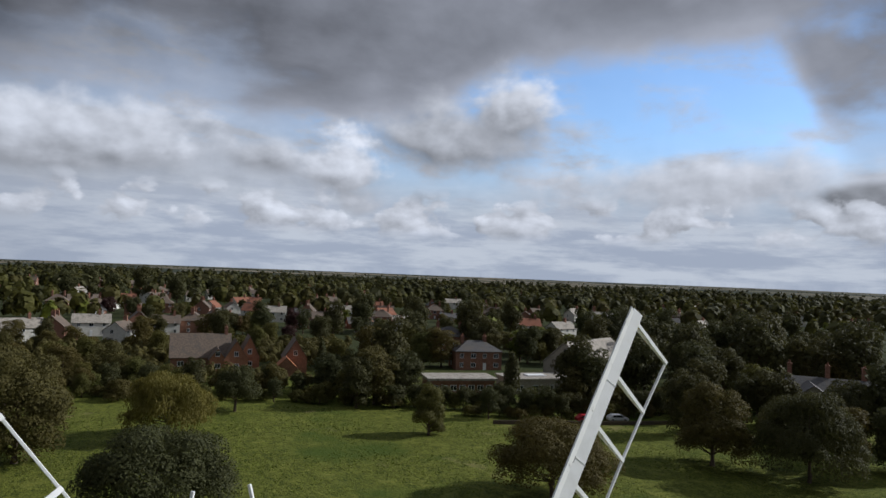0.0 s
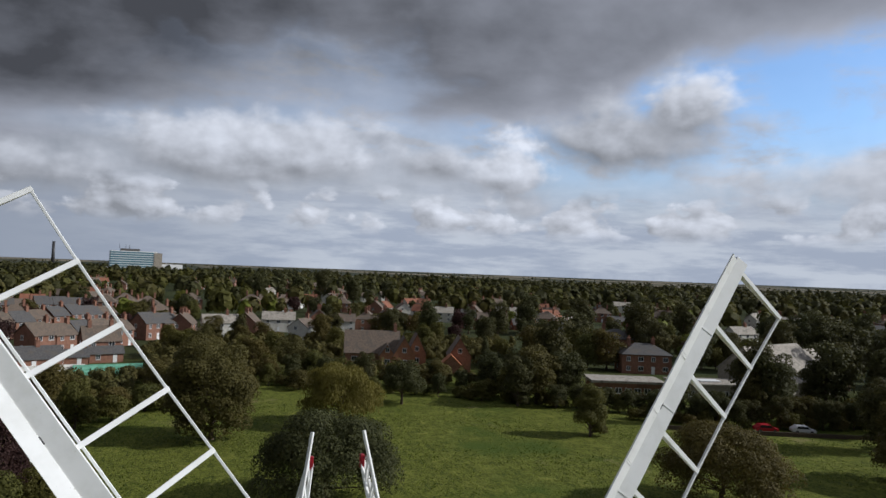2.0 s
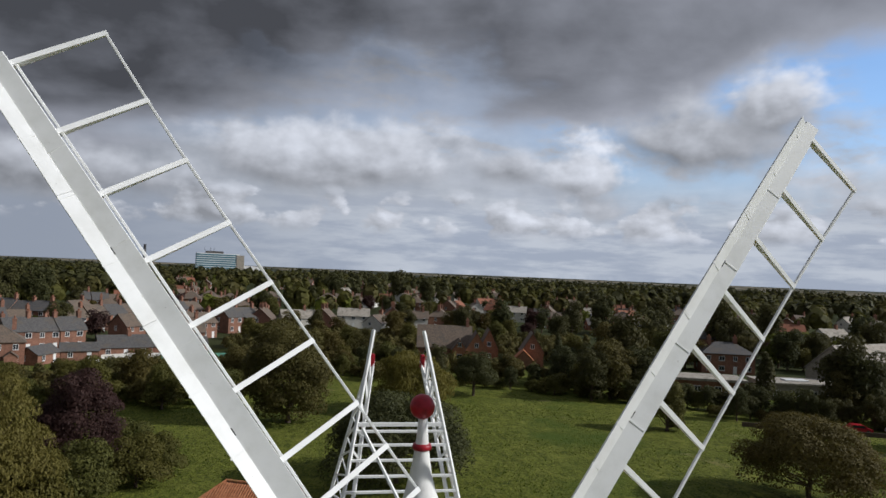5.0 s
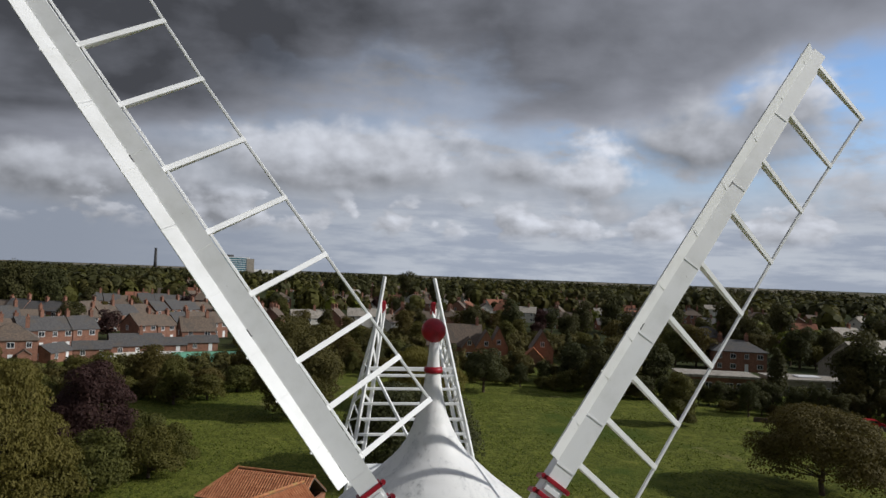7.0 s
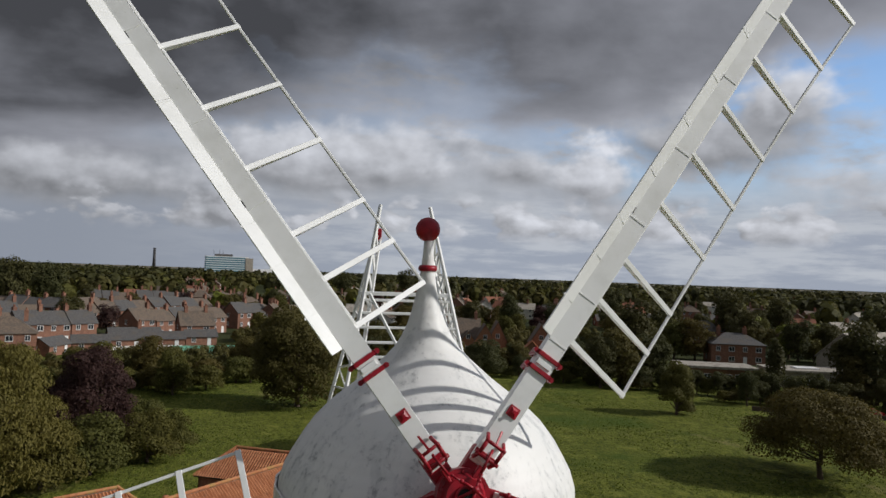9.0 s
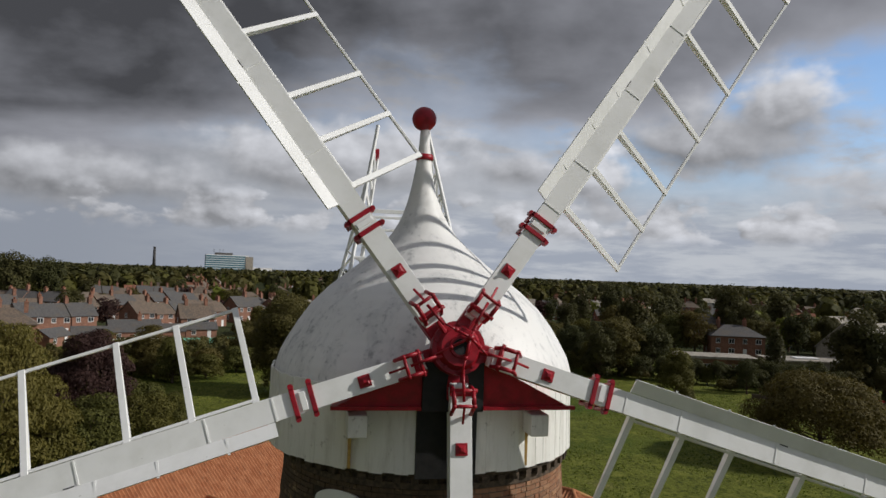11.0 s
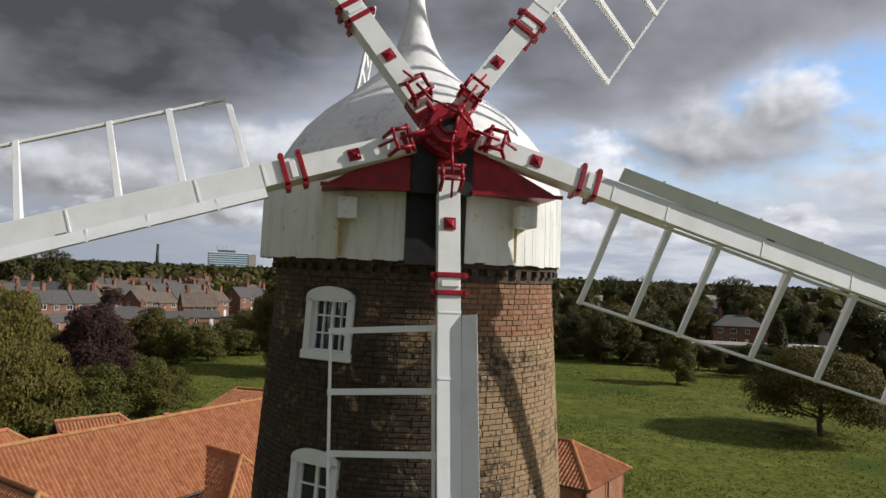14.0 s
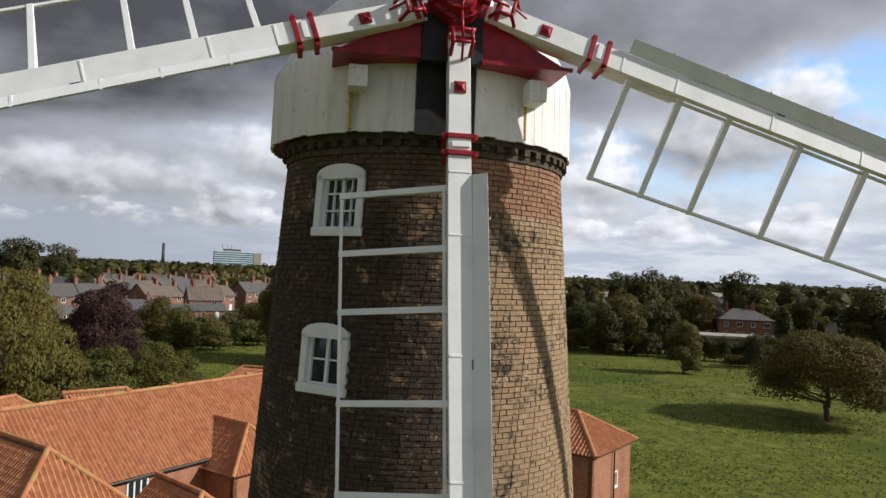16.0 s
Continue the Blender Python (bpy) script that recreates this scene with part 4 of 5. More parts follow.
def hipped_wing(name, label, apex, way_deg, half, drop, length):
    """A hipped roof on brick walls: the ridge runs back from the apex; way_deg turns the way out from -y."""
    h = thing(name, pose(0, 0, 0), label, "house")
    a = radians(way_deg)
    o, l = Vector((math.sin(a), -math.cos(a), 0)), Vector((math.cos(a), math.sin(a), 0))
    apex = Vector(apex)
    dn = Vector((0, 0, drop))
    end = apex + o * half * 0.85
    lc, rc = end - l * half - dn, end + l * half - dn
    back = apex - o * length
    lb, rb = back - l * half - dn, back + l * half - dn
    pantiles("roof", h, (lc, rc, apex))
    pantiles("roof", h, (lb, lc, apex, back))
    pantiles("roof", h, (rc, rb, back, apex))
    for p, q in ((apex, lc), (apex, rc), (back, apex)):
        ridge_tiles(h, p, q)
    s = 0.3
    z = apex.z - drop - 0.06
    wall(h, (lc + l * s - o * s).xy, (rc - l * s - o * s).xy, 0, z)
    wall(h, (lb + l * s).xy, (lc + l * s - o * s).xy, 0, z)
    wall(h, (rc - l * s - o * s).xy, (rb - l * s).xy, 0, z)
    wall(h, (rb - l * s).xy, (lb + l * s).xy, 0, z)
    return h, lc, rc, o, l, z


mill_house()
hipped_wing("annexe", "red brick annexe with orange hipped pantile roof", (-12.6, 19.8, 7.2), 46, 3.1, 2.9, 9)
hipped_wing("lodge", "small red brick lodge with orange hipped pantile roof", (-6.4, 20.6, 5.0), 40, 2.2, 2.0, 4)
hipped_wing("outbuilding", "red brick outbuilding with orange pantile roof", (-17.8, 29.6, 7.6), 150, 2.8, 2.2, 5)
hipped_wing("store", "low red brick store with orange hipped pantile roof", (-14.6, 39.5, 6.4), 125, 2.4, 1.8, 4)
hipped_wing("barn", "red brick barn with orange pantile roof", (-7.7, 49.4, 6.6), -115, 2.7, 1.9, 7)
cottage, lc, rc, o, l, z = hipped_wing("cottage", "red brick cottage with orange hipped pantile roof and downpipe", (13.9, 27.6, 7.25), 43, 3.0, 1.7, 9)
mid = (lc + rc) / 2 - o * 0.32
part("downpipe", rod((mid.x + 0.1, mid.y - 0.1, 0), (mid.x + 0.1, mid.y - 0.1, z), 0.05, 8), "iron", cottage, "dark drainpipe")
casement(cottage, (mid.x + l.x * 0.5, mid.y + l.y * 0.5, 3.2), 43, 0.5, 0.9, 1)

# ---- houses, church and town ----


def prism(length, depth, eave, ridge, bm=None):
    """Walls with gable ends, ridge along x, standing on z = 0."""
    return extrude_outline([(-depth / 2, 0), (depth / 2, 0), (depth / 2, eave), (0, ridge), (-depth / 2, eave)], length, pose(0, 0, 0, 0, 0, 90), bm)


def gable_roof(length, depth, eave, ridge, over=0.35, thick=0.16):
    bm = bmesh.new()
    k = (ridge - eave) / (depth / 2)
    d = depth / 2 + over
    zl = eave - k * over
    pts = [(-d, zl + 0.02), (0, ridge + 0.02), (d, zl + 0.02), (d, zl + thick), (0, ridge + thick), (-d, zl + thick)]
    return extrude_outline(pts, length + 2 * over, pose(0, 0, 0, 0, 0, 90), bm)


def hip_roof(length, depth, eave, ridge, over=0.35):
    bm = bmesh.new()
    a, b, c = length / 2 + over, depth / 2 + over, max(0.3, length / 2 - depth / 2)
    low = [bm.verts.new(p) for p in ((-a, -b, eave - 0.1), (a, -b, eave - 0.1), (a, b, eave - 0.1), (-a, b, eave - 0.1))]
    lip = [bm.verts.new(p) for p in ((-a, -b, eave + 0.05), (a, -b, eave + 0.05), (a, b, eave + 0.05), (-a, b, eave + 0.05))]
    t0, t1 = bm.verts.new((-c, 0, ridge + 0.1)), bm.verts.new((c, 0, ridge + 0.1))
    bm.faces.new(low)
    for k in range(4):
        bm.faces.new((low[k], low[(k + 1) % 4], lip[(k + 1) % 4], lip[k]))
    bm.faces.new((lip[0], lip[1], t1, t0))
    bm.faces.new((lip[2], lip[3], t0, t1))
    bm.faces.new((lip[1], lip[2], t1))
    bm.faces.new((lip[3], lip[0], t0))
    return bm


WINDOW_MESHES = {}


def small_window(parent, x, y, z, turn, wide, high):
    """Framed window for houses across the field; sizes share their meshes."""
    key = (wide, high)
    if key not in WINDOW_MESHES:
        bm = bmesh.new()
        hw = wide / 2
        xs, zs = (-hw, -hw + 0.09, -0.04, 0.04, hw - 0.09, hw), (-0.09, 0.05, high - 0.09, high)
        grid = [[bm.verts.new((x, -0.10, z)) for x in xs] for z in zs]
        flat = [bm.faces.new((grid[r][k], grid[r][k + 1], grid[r + 1][k + 1], grid[r + 1][k])) for r in range(3) for k in range(5) if not (r == 1 and k in (1, 3))]
        back = bmesh.ops.extrude_face_region(bm, geom=flat)
        for v in back["geom"]:
            if isinstance(v, bmesh.types.BMVert):
                v.co.y = 0.05
        bmesh.ops.recalc_face_normals(bm, faces=bm.faces)
        fr = bpy.data.meshes.new("window_frame")
        bm.to_mesh(fr)
        bm.free()
        fr.materials.append(M["trim"])
        bm = slab(-hw, hw, -0.05, 0.04, 0, high)
        pn = bpy.data.meshes.new("pane")
        bm.to_mesh(pn)
        bm.free()
        pn.materials.append(M["glass"])
        WINDOW_MESHES[key] = (fr, pn)
    fr, pn = WINDOW_MESHES[key]
    w = share("window", fr, parent, pose(x, y, z, 0, 0, turn))
    share("pane", pn, w, Matrix())


def chimney(parent, x, y, z0, z1, mat="townbrick"):
    z1 += 0.45
    bm = slab(x - 0.42, x + 0.42, y - 0.62, y + 0.62, z0, z1, 0)
    slab(x - 0.50, x + 0.50, y - 0.70, y + 0.70, z1 - 0.35, z1 - 0.15, 0, bm)
    c = part("chimney", bm, mat, parent)
    for dy in (-0.33, 0.33):
        part("chimney_pot", rod((x, y + dy, z1), (x, y + dy, z1 + 0.55), 0.16, 8, 0.13), "clayroof", c)


def house_proto(name, label, length, depth, eave, ridge, wall_mat, roof_mat, hip=False, chimneys=(0.4,), porch=False, storeys=2, group=""):
    h = thing(name, pose(0, 0, -300), label, "house", group)
    if hip:
        part("wall", slab(-length / 2, length / 2, -depth / 2, depth / 2, 0, eave), wall_mat, h)
        part("roof", hip_roof(length, depth, eave, ridge), roof_mat, h)
    else:
        part("wall", prism(length, depth, eave, ridge - 0.05), wall_mat, h)
        part("roof", gable_roof(length, depth, eave, ridge), roof_mat, h)
    for f in chimneys:
        chimney(h, f * length, 0, ridge - 1.0, ridge + 1.1)
    n = max(2, int(length / 3.2))
    for k in range(n):
        x = -length / 2 + length * (k + 0.5) / n
        for s in range(storeys):
            z = 0.9 + 2.65 * s
            if s == 0 and k == n // 2:
                part("door", slab(x - 0.48, x + 0.48, -depth / 2 - 0.05, -depth / 2 + 0.05, 0, 2.1), "trim", h)
                continue
            small_window(h, x, -depth / 2, z, 0, 1.5 if k % 2 else 1.1, 1.25)
    for side in (-1, 1):
        for s in range(storeys):
            small_window(h, side * length / 2, -0.9 * side, 0.9 + 2.65 * s, 90 * side, 1.1, 1.25)
    if porch:
        part("porch", prism(3.2, 2.6, 2.3, 3.3), wall_mat, h).matrix_basis = pose(length * 0.25, -depth / 2 - 1.1, 0, 0, 0, 90)
        part("porch_roof", gable_roof(3.2, 2.6, 2.3, 3.3, 0.2, 0.12), roof_mat, h).matrix_basis = pose(length * 0.25, -depth / 2 - 1.1, 0, 0, 0, 90)
    return h


def place(proto, x, y, turn=0.0, used=set()):
    """The first use moves the model itself; later ones copy it."""
    m = pose(x, y, 0, 0, 0, turn)
    if proto.name in used:
        return copy_thing(proto, m)
    used.add(proto.name)
    proto.matrix_basis = m
    return proto


TERRACE = "terraced houses in the town"
VILLAS = "detached houses in the town"
terrace_slate = house_proto("terrace_house", "red brick terraced house with grey slate roof", 6.4, 8.5, 5.2, 8.2, "townbrick", "slate", chimneys=(0.45,), group=TERRACE)
terrace_brown = house_proto("terrace_house", "red brick terraced house with brown tiled roof", 6.4, 8.5, 5.0, 8.0, "townbrick", "browntile", chimneys=(0.45,), group=TERRACE)
villa_brick = house_proto("brick_villa", "red brick house with hipped brown tile roof", 10.5, 9.0, 5.2, 8.6, "townbrick", "browntile", True, (-0.25, 0.3), True, group=VILLAS)
villa_white = house_proto("white_house", "white rendered house with brown tile roof", 10.0, 7.5, 4.6, 7.4, "render", "browntile", False, (0.3,), group=VILLAS)
villa_gable = house_proto("gabled_house", "red brick gabled house with tiled roof", 9.0, 8.0, 5.0, 8.6, "townbrick", "browntile", False, (-0.3, 0.3), True, group=VILLAS)
villa_cream = house_proto("cream_house", "cream rendered house with sandy tiled roof", 12.5, 8.0, 5.0, 7.8, "render", "stonetile", False, (0.2,), group=VILLAS)
bungalow = house_proto("bungalow", "brick bungalow with low grey tiled roof", 12.0, 8.0, 2.6, 5.2, "townbrick", "slate", False, (0.1,), storeys=1, group="bungalows")
shed = house_proto("outhouse", "small brick outhouse with lean roof", 8.0, 5.0, 2.4, 4.0, "townbrick", "slate", False, (), storeys=1, group="outhouses")
redroof = house_proto("red_roofed_house", "white house with bright red tiled roof", 10.0, 8.0, 4.8, 8.0, "render", "clayroof", False, (0.3,), group=VILLAS)

HOUSES = []


def put(proto, x, y, turn=0.0):
    HOUSES.append((x, y))
    return place(proto, x, y, turn)


def terrace(proto, x0, y0, x1, y1, n, turn=None):
    a = math.degrees(math.atan2(y1 - y0, x1 - x0))
    other = {terrace_slate: terrace_brown, terrace_brown: terrace_slate}[proto]
    for k in range(n):
        f = (k + 0.5) / n
        back = 0.35 * math.sin(k * 2.7 + x0)
        h = put(other if (k * 7 + int(x0)) % 4 == 0 else proto, x0 + (x1 - x0) * f, y0 + (y1 - y0) * f + back, a)
        h.matrix_basis = h.matrix_basis @ Matrix.Diagonal((1, 1, 1 + 0.05 * math.sin(k * 1.9 + y0), 1))


# the streets to the west
terrace(terrace_slate, -80, 176, -61, 192, 4)
terrace(terrace_brown, -54, 203, -32, 228, 5)
terrace(terrace_slate, -112, 258, -87, 252, 4)
terrace(terrace_slate, -68, 262, -45, 292, 5)
terrace(terrace_brown, -106, 206, -84, 222, 4)
terrace(terrace_brown, -128, 224, -106, 238, 4)
terrace(terrace_slate, -30, 240, -14, 256, 3)
terrace(terrace_brown, -78, 232, -64, 248, 3)
terrace(terrace_slate, -102, 322, -62, 340, 6)
put(villa_brick, -68.5, 160, 22)
put(villa_gable, -76, 166, 30)
put(shed, -60.5, 162, 75)
put(shed, -54, 169, 20)
put(bungalow, -46, 177, 22)
put(shed, -38.5, 181, 15)
put(villa_gable, -34, 195, 20)
put(shed, -31.5, 188, 18)
put(villa_white, -88, 281, 70)
put(villa_brick, -76, 279, 20)
put(redroof, -90, 365, 12)
put(redroof, -136, 378, 30)
put(villa_white, -113, 480, 80)
put(villa_white, -72, 420, 60)
put(villa_gable, -60, 372, 75)
put(villa_gable, -42, 330, 40)
put(villa_brick, -28, 300, 25)
# the road north of the scrub
put(villa_cream, -3.5, 256, 10)
put(villa_gable, 6.5, 258, 75)
put(villa_cream, 19, 275, -5)
put(villa_white, 26, 248, 60)
put(villa_gable, 36, 283, 85)
put(villa_white, 45, 276, -8)
put(villa_brick, 56, 280, 70)
put(villa_gable, 66, 290, 80)
put(villa_gable, -16, 250, 80)
put(villa_brick, -20, 404, 15)
put(villa_brick, 13, 409, -10)
put(villa_brick, 29, 394, 20)
put(villa_gable, 47, 382, 75)
put(villa_brick, 64, 398, -12)
put(villa_gable, 78, 366, 70)
put(villa_white, 95, 372, 85)
put(villa_white, 104, 371, 85)
put(villa_cream, 106, 334, -20)
terrace(terrace_brown, 104, 298, 126, 292, 3)
put(villa_white, 161, 553, -15)
put(redroof, 190, 391, -20)
put(villa_cream, 148, 345, -20)
put(villa_gable, 168, 332, -30)
put(villa_brick, 210, 350, -25)
put(villa_gable, 128, 345, 60)
put(villa_brick, 150, 300, -30)
put(villa_gable, 238, 330, -35)
put(villa_brick, 265, 380, -20)
put(villa_cream, 300, 300, -30)
put(bungalow, 345, 288, -35)
put(bungalow, 370, 340, -30)
put(bungalow, 420, 300, -30)
far_rng = random.Random(5)
for k in range(100):
    a = radians(far_rng.uniform(-24, 66))
    d = far_rng.uniform(300, 760)
    put(far_rng.choice((villa_brick, villa_gable, villa_cream, terrace_brown, villa_white, bungalow, redroof)), d * math.sin(a), d * math.cos(a), far_rng.uniform(-40, 90))


def long_gabled_house():
    """Old house behind the meadow: long tiled range with front gables and a lower wing."""
    h = thing("gabled_range", pose(38.5, 184, 0, 0, 0, -10), "old brick house with long brown tiled roof and three front gables", "house")
    part("wall", prism(15, 10, 3.6, 9.0), "townbrick", h)
    part("roof", gable_roof(15, 10, 3.6, 9.1, 0.4, 0.2), "browntile", h)
    for x, w, zr, y in ((4.0, 4.0, 6.0, -5.6), (8.6, 6.0, 8.2, -6.2), (12.5, 5.2, 8.8, -1.0)):
        g = part("front_gable", prism(7.0, w, 3.4, zr), "wallbrick", h, "pale brick gabled front")
        g.matrix_basis = pose(x, y, 0, 0, 0, 90)
        part("gable_roof", gable_roof(7.0, w, 3.4, zr, 0.3, 0.18), "browntile", h).matrix_basis = pose(x, y, 0, 0, 0, 90)
        small_window(h, x, y - 3.5, 1.0, 0, 1.5, 1.25)
        small_window(h, x, y - 3.5, 4.2, 0, 1.1, 1.25)
    for x in (-5.0, -1.5):
        small_window(h, x, -5.0, 1.2, 0, 1.5, 1.25)
    chimney(h, 6.5, 0.3, 8.0, 10.6)
    HOUSES.append((36, 184))
    HOUSES.append((46, 180))
    w = thing("gabled_wing", pose(60, 170, 0, 0, 0, 75), "old brick cottage with steep brown tiled roof", "house")
    part("wall", prism(9, 6, 4.2, 9.0), "townbrick", w)
    part("roof", gable_roof(9, 6, 4.2, 9.0, 0.3, 0.2), "browntile", w)
    part("lean_to", prism(5, 5, 2.4, 4.8), "townbrick", w).matrix_basis = pose(-6.0, 2.5, 0)
    part("lean_to_roof", gable_roof(5, 5, 2.4, 4.8, 0.3, 0.18), "tile", w).matrix_basis = pose(-6.0, 2.5, 0)
    small_window(w, -4.5, 0, 5.0, -90, 1.1, 1.25)
    HOUSES.append((60, 170))


long_gabled_house()


def church():
    """Stone church: nave with a traceried end window, lower aisle and flat-roofed annexe with a porch."""
    turn = 18
    h = thing("stone_church", pose(130.5, 131.8, 0, 0, 0, turn), "pale stone church with stone-tiled roof and pointed window", "church")
    part("nave_wall", prism(25, 13, 5.6, 11.2), "stone", h)
    part("nave_roof", gable_roof(25, 13, 5.6, 11.3, 0.35, 0.22), "stonetile", h)
    part("aisle_wall", slab(-9, 11.5, -10.5, -6.5, 0, 3.8), "stone", h)
    bm = extrude_outline([(-11.0, 3.7), (-6.4, 5.2), (-6.4, 5.35), (-11.0, 3.88)], 21.2, pose(1.25, 0, 0, 0, 0, 90))
    part("aisle_roof", bm, "stonetile", h)
    part("end_roof", gable_roof(9, 9, 5.2, 9.6, 0.3, 0.2), "stonetile", h).matrix_basis = pose(16.8, 0, 0)
    part("end_wall", prism(9, 9, 5.2, 9.5), "stone", h).matrix_basis = pose(16.8, 0, 0)
    # pointed window in the end wall
    arch = [(-1.4, 2.6), (1.4, 2.6), (1.4, 5.0)] + [(1.4 - 2.8 * (1 - math.cos(t)), 5.0 + 2.9 * math.sin(t)) for t in (0.3, 0.6, 0.85, 1.05)] + [(-1.4 + 2.8 * (1 - math.cos(t)), 5.0 + 2.9 * math.sin(t)) for t in (0.85, 0.6, 0.3)] + [(-1.4, 5.0)]
    win = part("pointed_window", extrude_outline(arch, 0.12, pose(-12.52, 0, 0, 0, 0, -90)), "glass", h, "dark pointed church window")
    for x in (-0.7, 0.0, 0.7):
        part("mullion", slab(-12.66, -12.52, x - 0.08, x + 0.08, 2.6, 6.6 - abs(x) * 1.2), "stone", win)
    part("tracery", slab(-12.66, -12.53, -1.3, 1.3, 4.9, 5.06), "stone", win)
    part("hood_mould", extrude_outline([(x * 1.14, 2.6 + (z - 2.6) * 1.05) for x, z in arch], 0.06, pose(-12.50, 0, 0, 0, 0, -90)), "stone", h)
    part("gable_light", slab(-12.56, -12.48, -0.3, 0.3, 8.6, 9.5), "glass", h)
    a = thing("church_annexe", pose(106.5, 124, 0, 0, 0, -12), "flat-roofed pale stone annexe with porch beside church", "annexe")
    part("wall", slab(-9, 8, -4, 5, 0, 3.4), "stone", a)
    part("roof_slab", slab(-9.3, 8.3, -4.3, 5.3, 3.41, 3.75), "stonetile", a)
    part("skylight", slab(-3, 2, -1, 2, 3.75, 4.0), "trim", a)
    part("porch_wall", slab(8, 12, -6.5, -1.5, 0, 3.2), "stone", a)
    part("porch_roof", slab(7.7, 12.3, -6.8, -1.2, 3.21, 3.5), "trim", a)
    part("porch_door", slab(9.2, 10.6, -6.56, -6.45, 0, 2.4), "glass", a)
    for x in (-6.5, -2.5, 1.5, 5.5):
        small_window(a, x, -4.0, 0.9, 0, 1.5, 1.25)
    f = thing("school_hall", pose(87, 130, 0, 0, 0, -17), "long low hall with pale flat roof and glazed side", "hall")
    part("wall", slab(-8, 8, -4, 4, 0, 3.2), "townbrick", f)
    part("roof_slab", slab(-8.5, 8.5, -4.6, 4.5, 3.21, 3.75), "stonetile", f)
    for k in range(7):
        small_window(f, -6.6 + 2.2 * k, -4.0, 0.9, 0, 1.5, 1.25)
    for p in ((128, 132), (106, 124), (87, 130), (140, 140)):
        HOUSES.append(p)


church()
put(house_proto("brick_house", "red brick house with grey hipped slate roof", 14, 9, 5.4, 8.2, "townbrick", "slate", True, (0.2, -0.3), group=VILLAS), 114, 163, -18)
put(house_proto("tall_brick_house", "tall red brick house with hipped slate roof", 12, 10, 6.4, 9.4, "townbrick", "slate", True, (0.35, -0.35), group=VILLAS), 125, 196, -12)


def manor():
    h = thing("slate_manor", pose(150, 72, 0, 0, 0, -52), "large brick house with slate roofs and tall chimneys", "house")
    part("wall", prism(26, 10, 5.4, 8.6), "townbrick", h)
    part("roof", gable_roof(26, 10, 5.4, 8.6), "slate", h)
    part("front_wing", prism(9, 8, 5.2, 8.0), "stone", h).matrix_basis = pose(-8, -6, 0, 0, 0, 90)
    part("front_wing_roof", gable_roof(9, 8, 5.2, 8.0), "slate", h).matrix_basis = pose(-8, -6, 0, 0, 0, 90)
    for x in (-11.5, -4, 3, 10):
        chimney(h, x, 0.5, 7.4, 11.0)
    for k in range(6):
        small_window(h, -1.5 + 2.6 * k, -5.0, 3.6, 0, 1.1, 1.25)
        small_window(h, -1.5 + 2.6 * k, -5.0, 0.9, 0, 1.1, 1.25)
    part("conservatory", slab(9, 15, -9, -5, 0, 3.0), "trim", h)
    HOUSES.append((150, 72))


manor()


def hospital():
    h = thing("hospital_block", pose(-160, 1300, 0, 0, 0, 12), "tall teal and white banded hospital block", "hospital")
    part("wall", slab(-32, 42, -12, 12, 0, 38), "trim", h)
    for k in range(9):
        part("window_band", slab(-32.4, 36, -12.4, 12.4, 3.0 + 3.9 * k, 5.3 + 3.9 * k), "teal", h)
    part("stair_tower", slab(37, 50, -13, 13, 0, 36), "stone", h)
    part("plant_room", slab(-16, 14, -7, 7, 38, 42), "slate", h)
    part("low_block", slab(49, 85, -10, 10, 0, 17), "trim", h)
    part("low_block", slab(-58, -32, -10, 10, 0, 10), "trim", h)
    for x in (-18, -8, -2):
        part("mast", rod((x, 0, 41.9), (x, 0, 49), 0.35, 6), "iron", h)
    c = thing("factory_chimney", pose(-322, 1500, 0), "tall dark factory chimney stack", "chimney")
    part("shaft", rod((0, 0, 0), (0, 0, 52), 3.6, 16, 2.5), "iron", c, "", True)
    part("rim", rod((0, 0, 51.4), (0, 0, 52.6), 2.9, 16), "iron", c)


hospital()


def car(x, y, turn, mat, label):
    c = thing("parked_car", pose(x, y, 0, 0, 0, turn), label, "car", "parked cars")
    bm = extrude_outline([(-2.1, 0.35), (2.1, 0.35), (2.1, 0.75), (1.25, 0.9), (0.6, 1.42), (-1.2, 1.45), (-1.95, 0.95), (-2.1, 0.85)], 1.7)
    bmesh.ops.bevel(bm, geom=list(bm.edges), offset=0.06, segments=2, affect="EDGES")
    part("body", bm, mat, c)
    part("side_glass", extrude_outline([(-1.5, 0.95), (0.95, 0.95), (0.5, 1.36), (-1.1, 1.38)], 1.73), "glass", c)
    for wx in (-1.3, 1.3):
        for wy in (-0.8, 0.8):
            part("wheel", rod((wx, wy - 0.1, 0.32), (wx, wy + 0.1, 0.32), 0.32, 14), "iron", c)


car(93, 92, -20, "carpaint", "small red parked car beside a wall")
car(99.5, 90, -22, "carwhite", "white parked car beside a wall")
car(-60, 178, 20, "carwhite", "white parked car between terraces")


def garden_wall():
    w = thing("garden_wall", pose(0, 0, 0), "low brick wall along the meadow edge", "wall")
    for (x0, y0), (x1, y1) in (((74, 97), (92, 89)), ((92, 89), (112, 82))):
        wall(w, (x0, y0), (x1, y1), 0, 0.75, "shadebrick")


garden_wall()


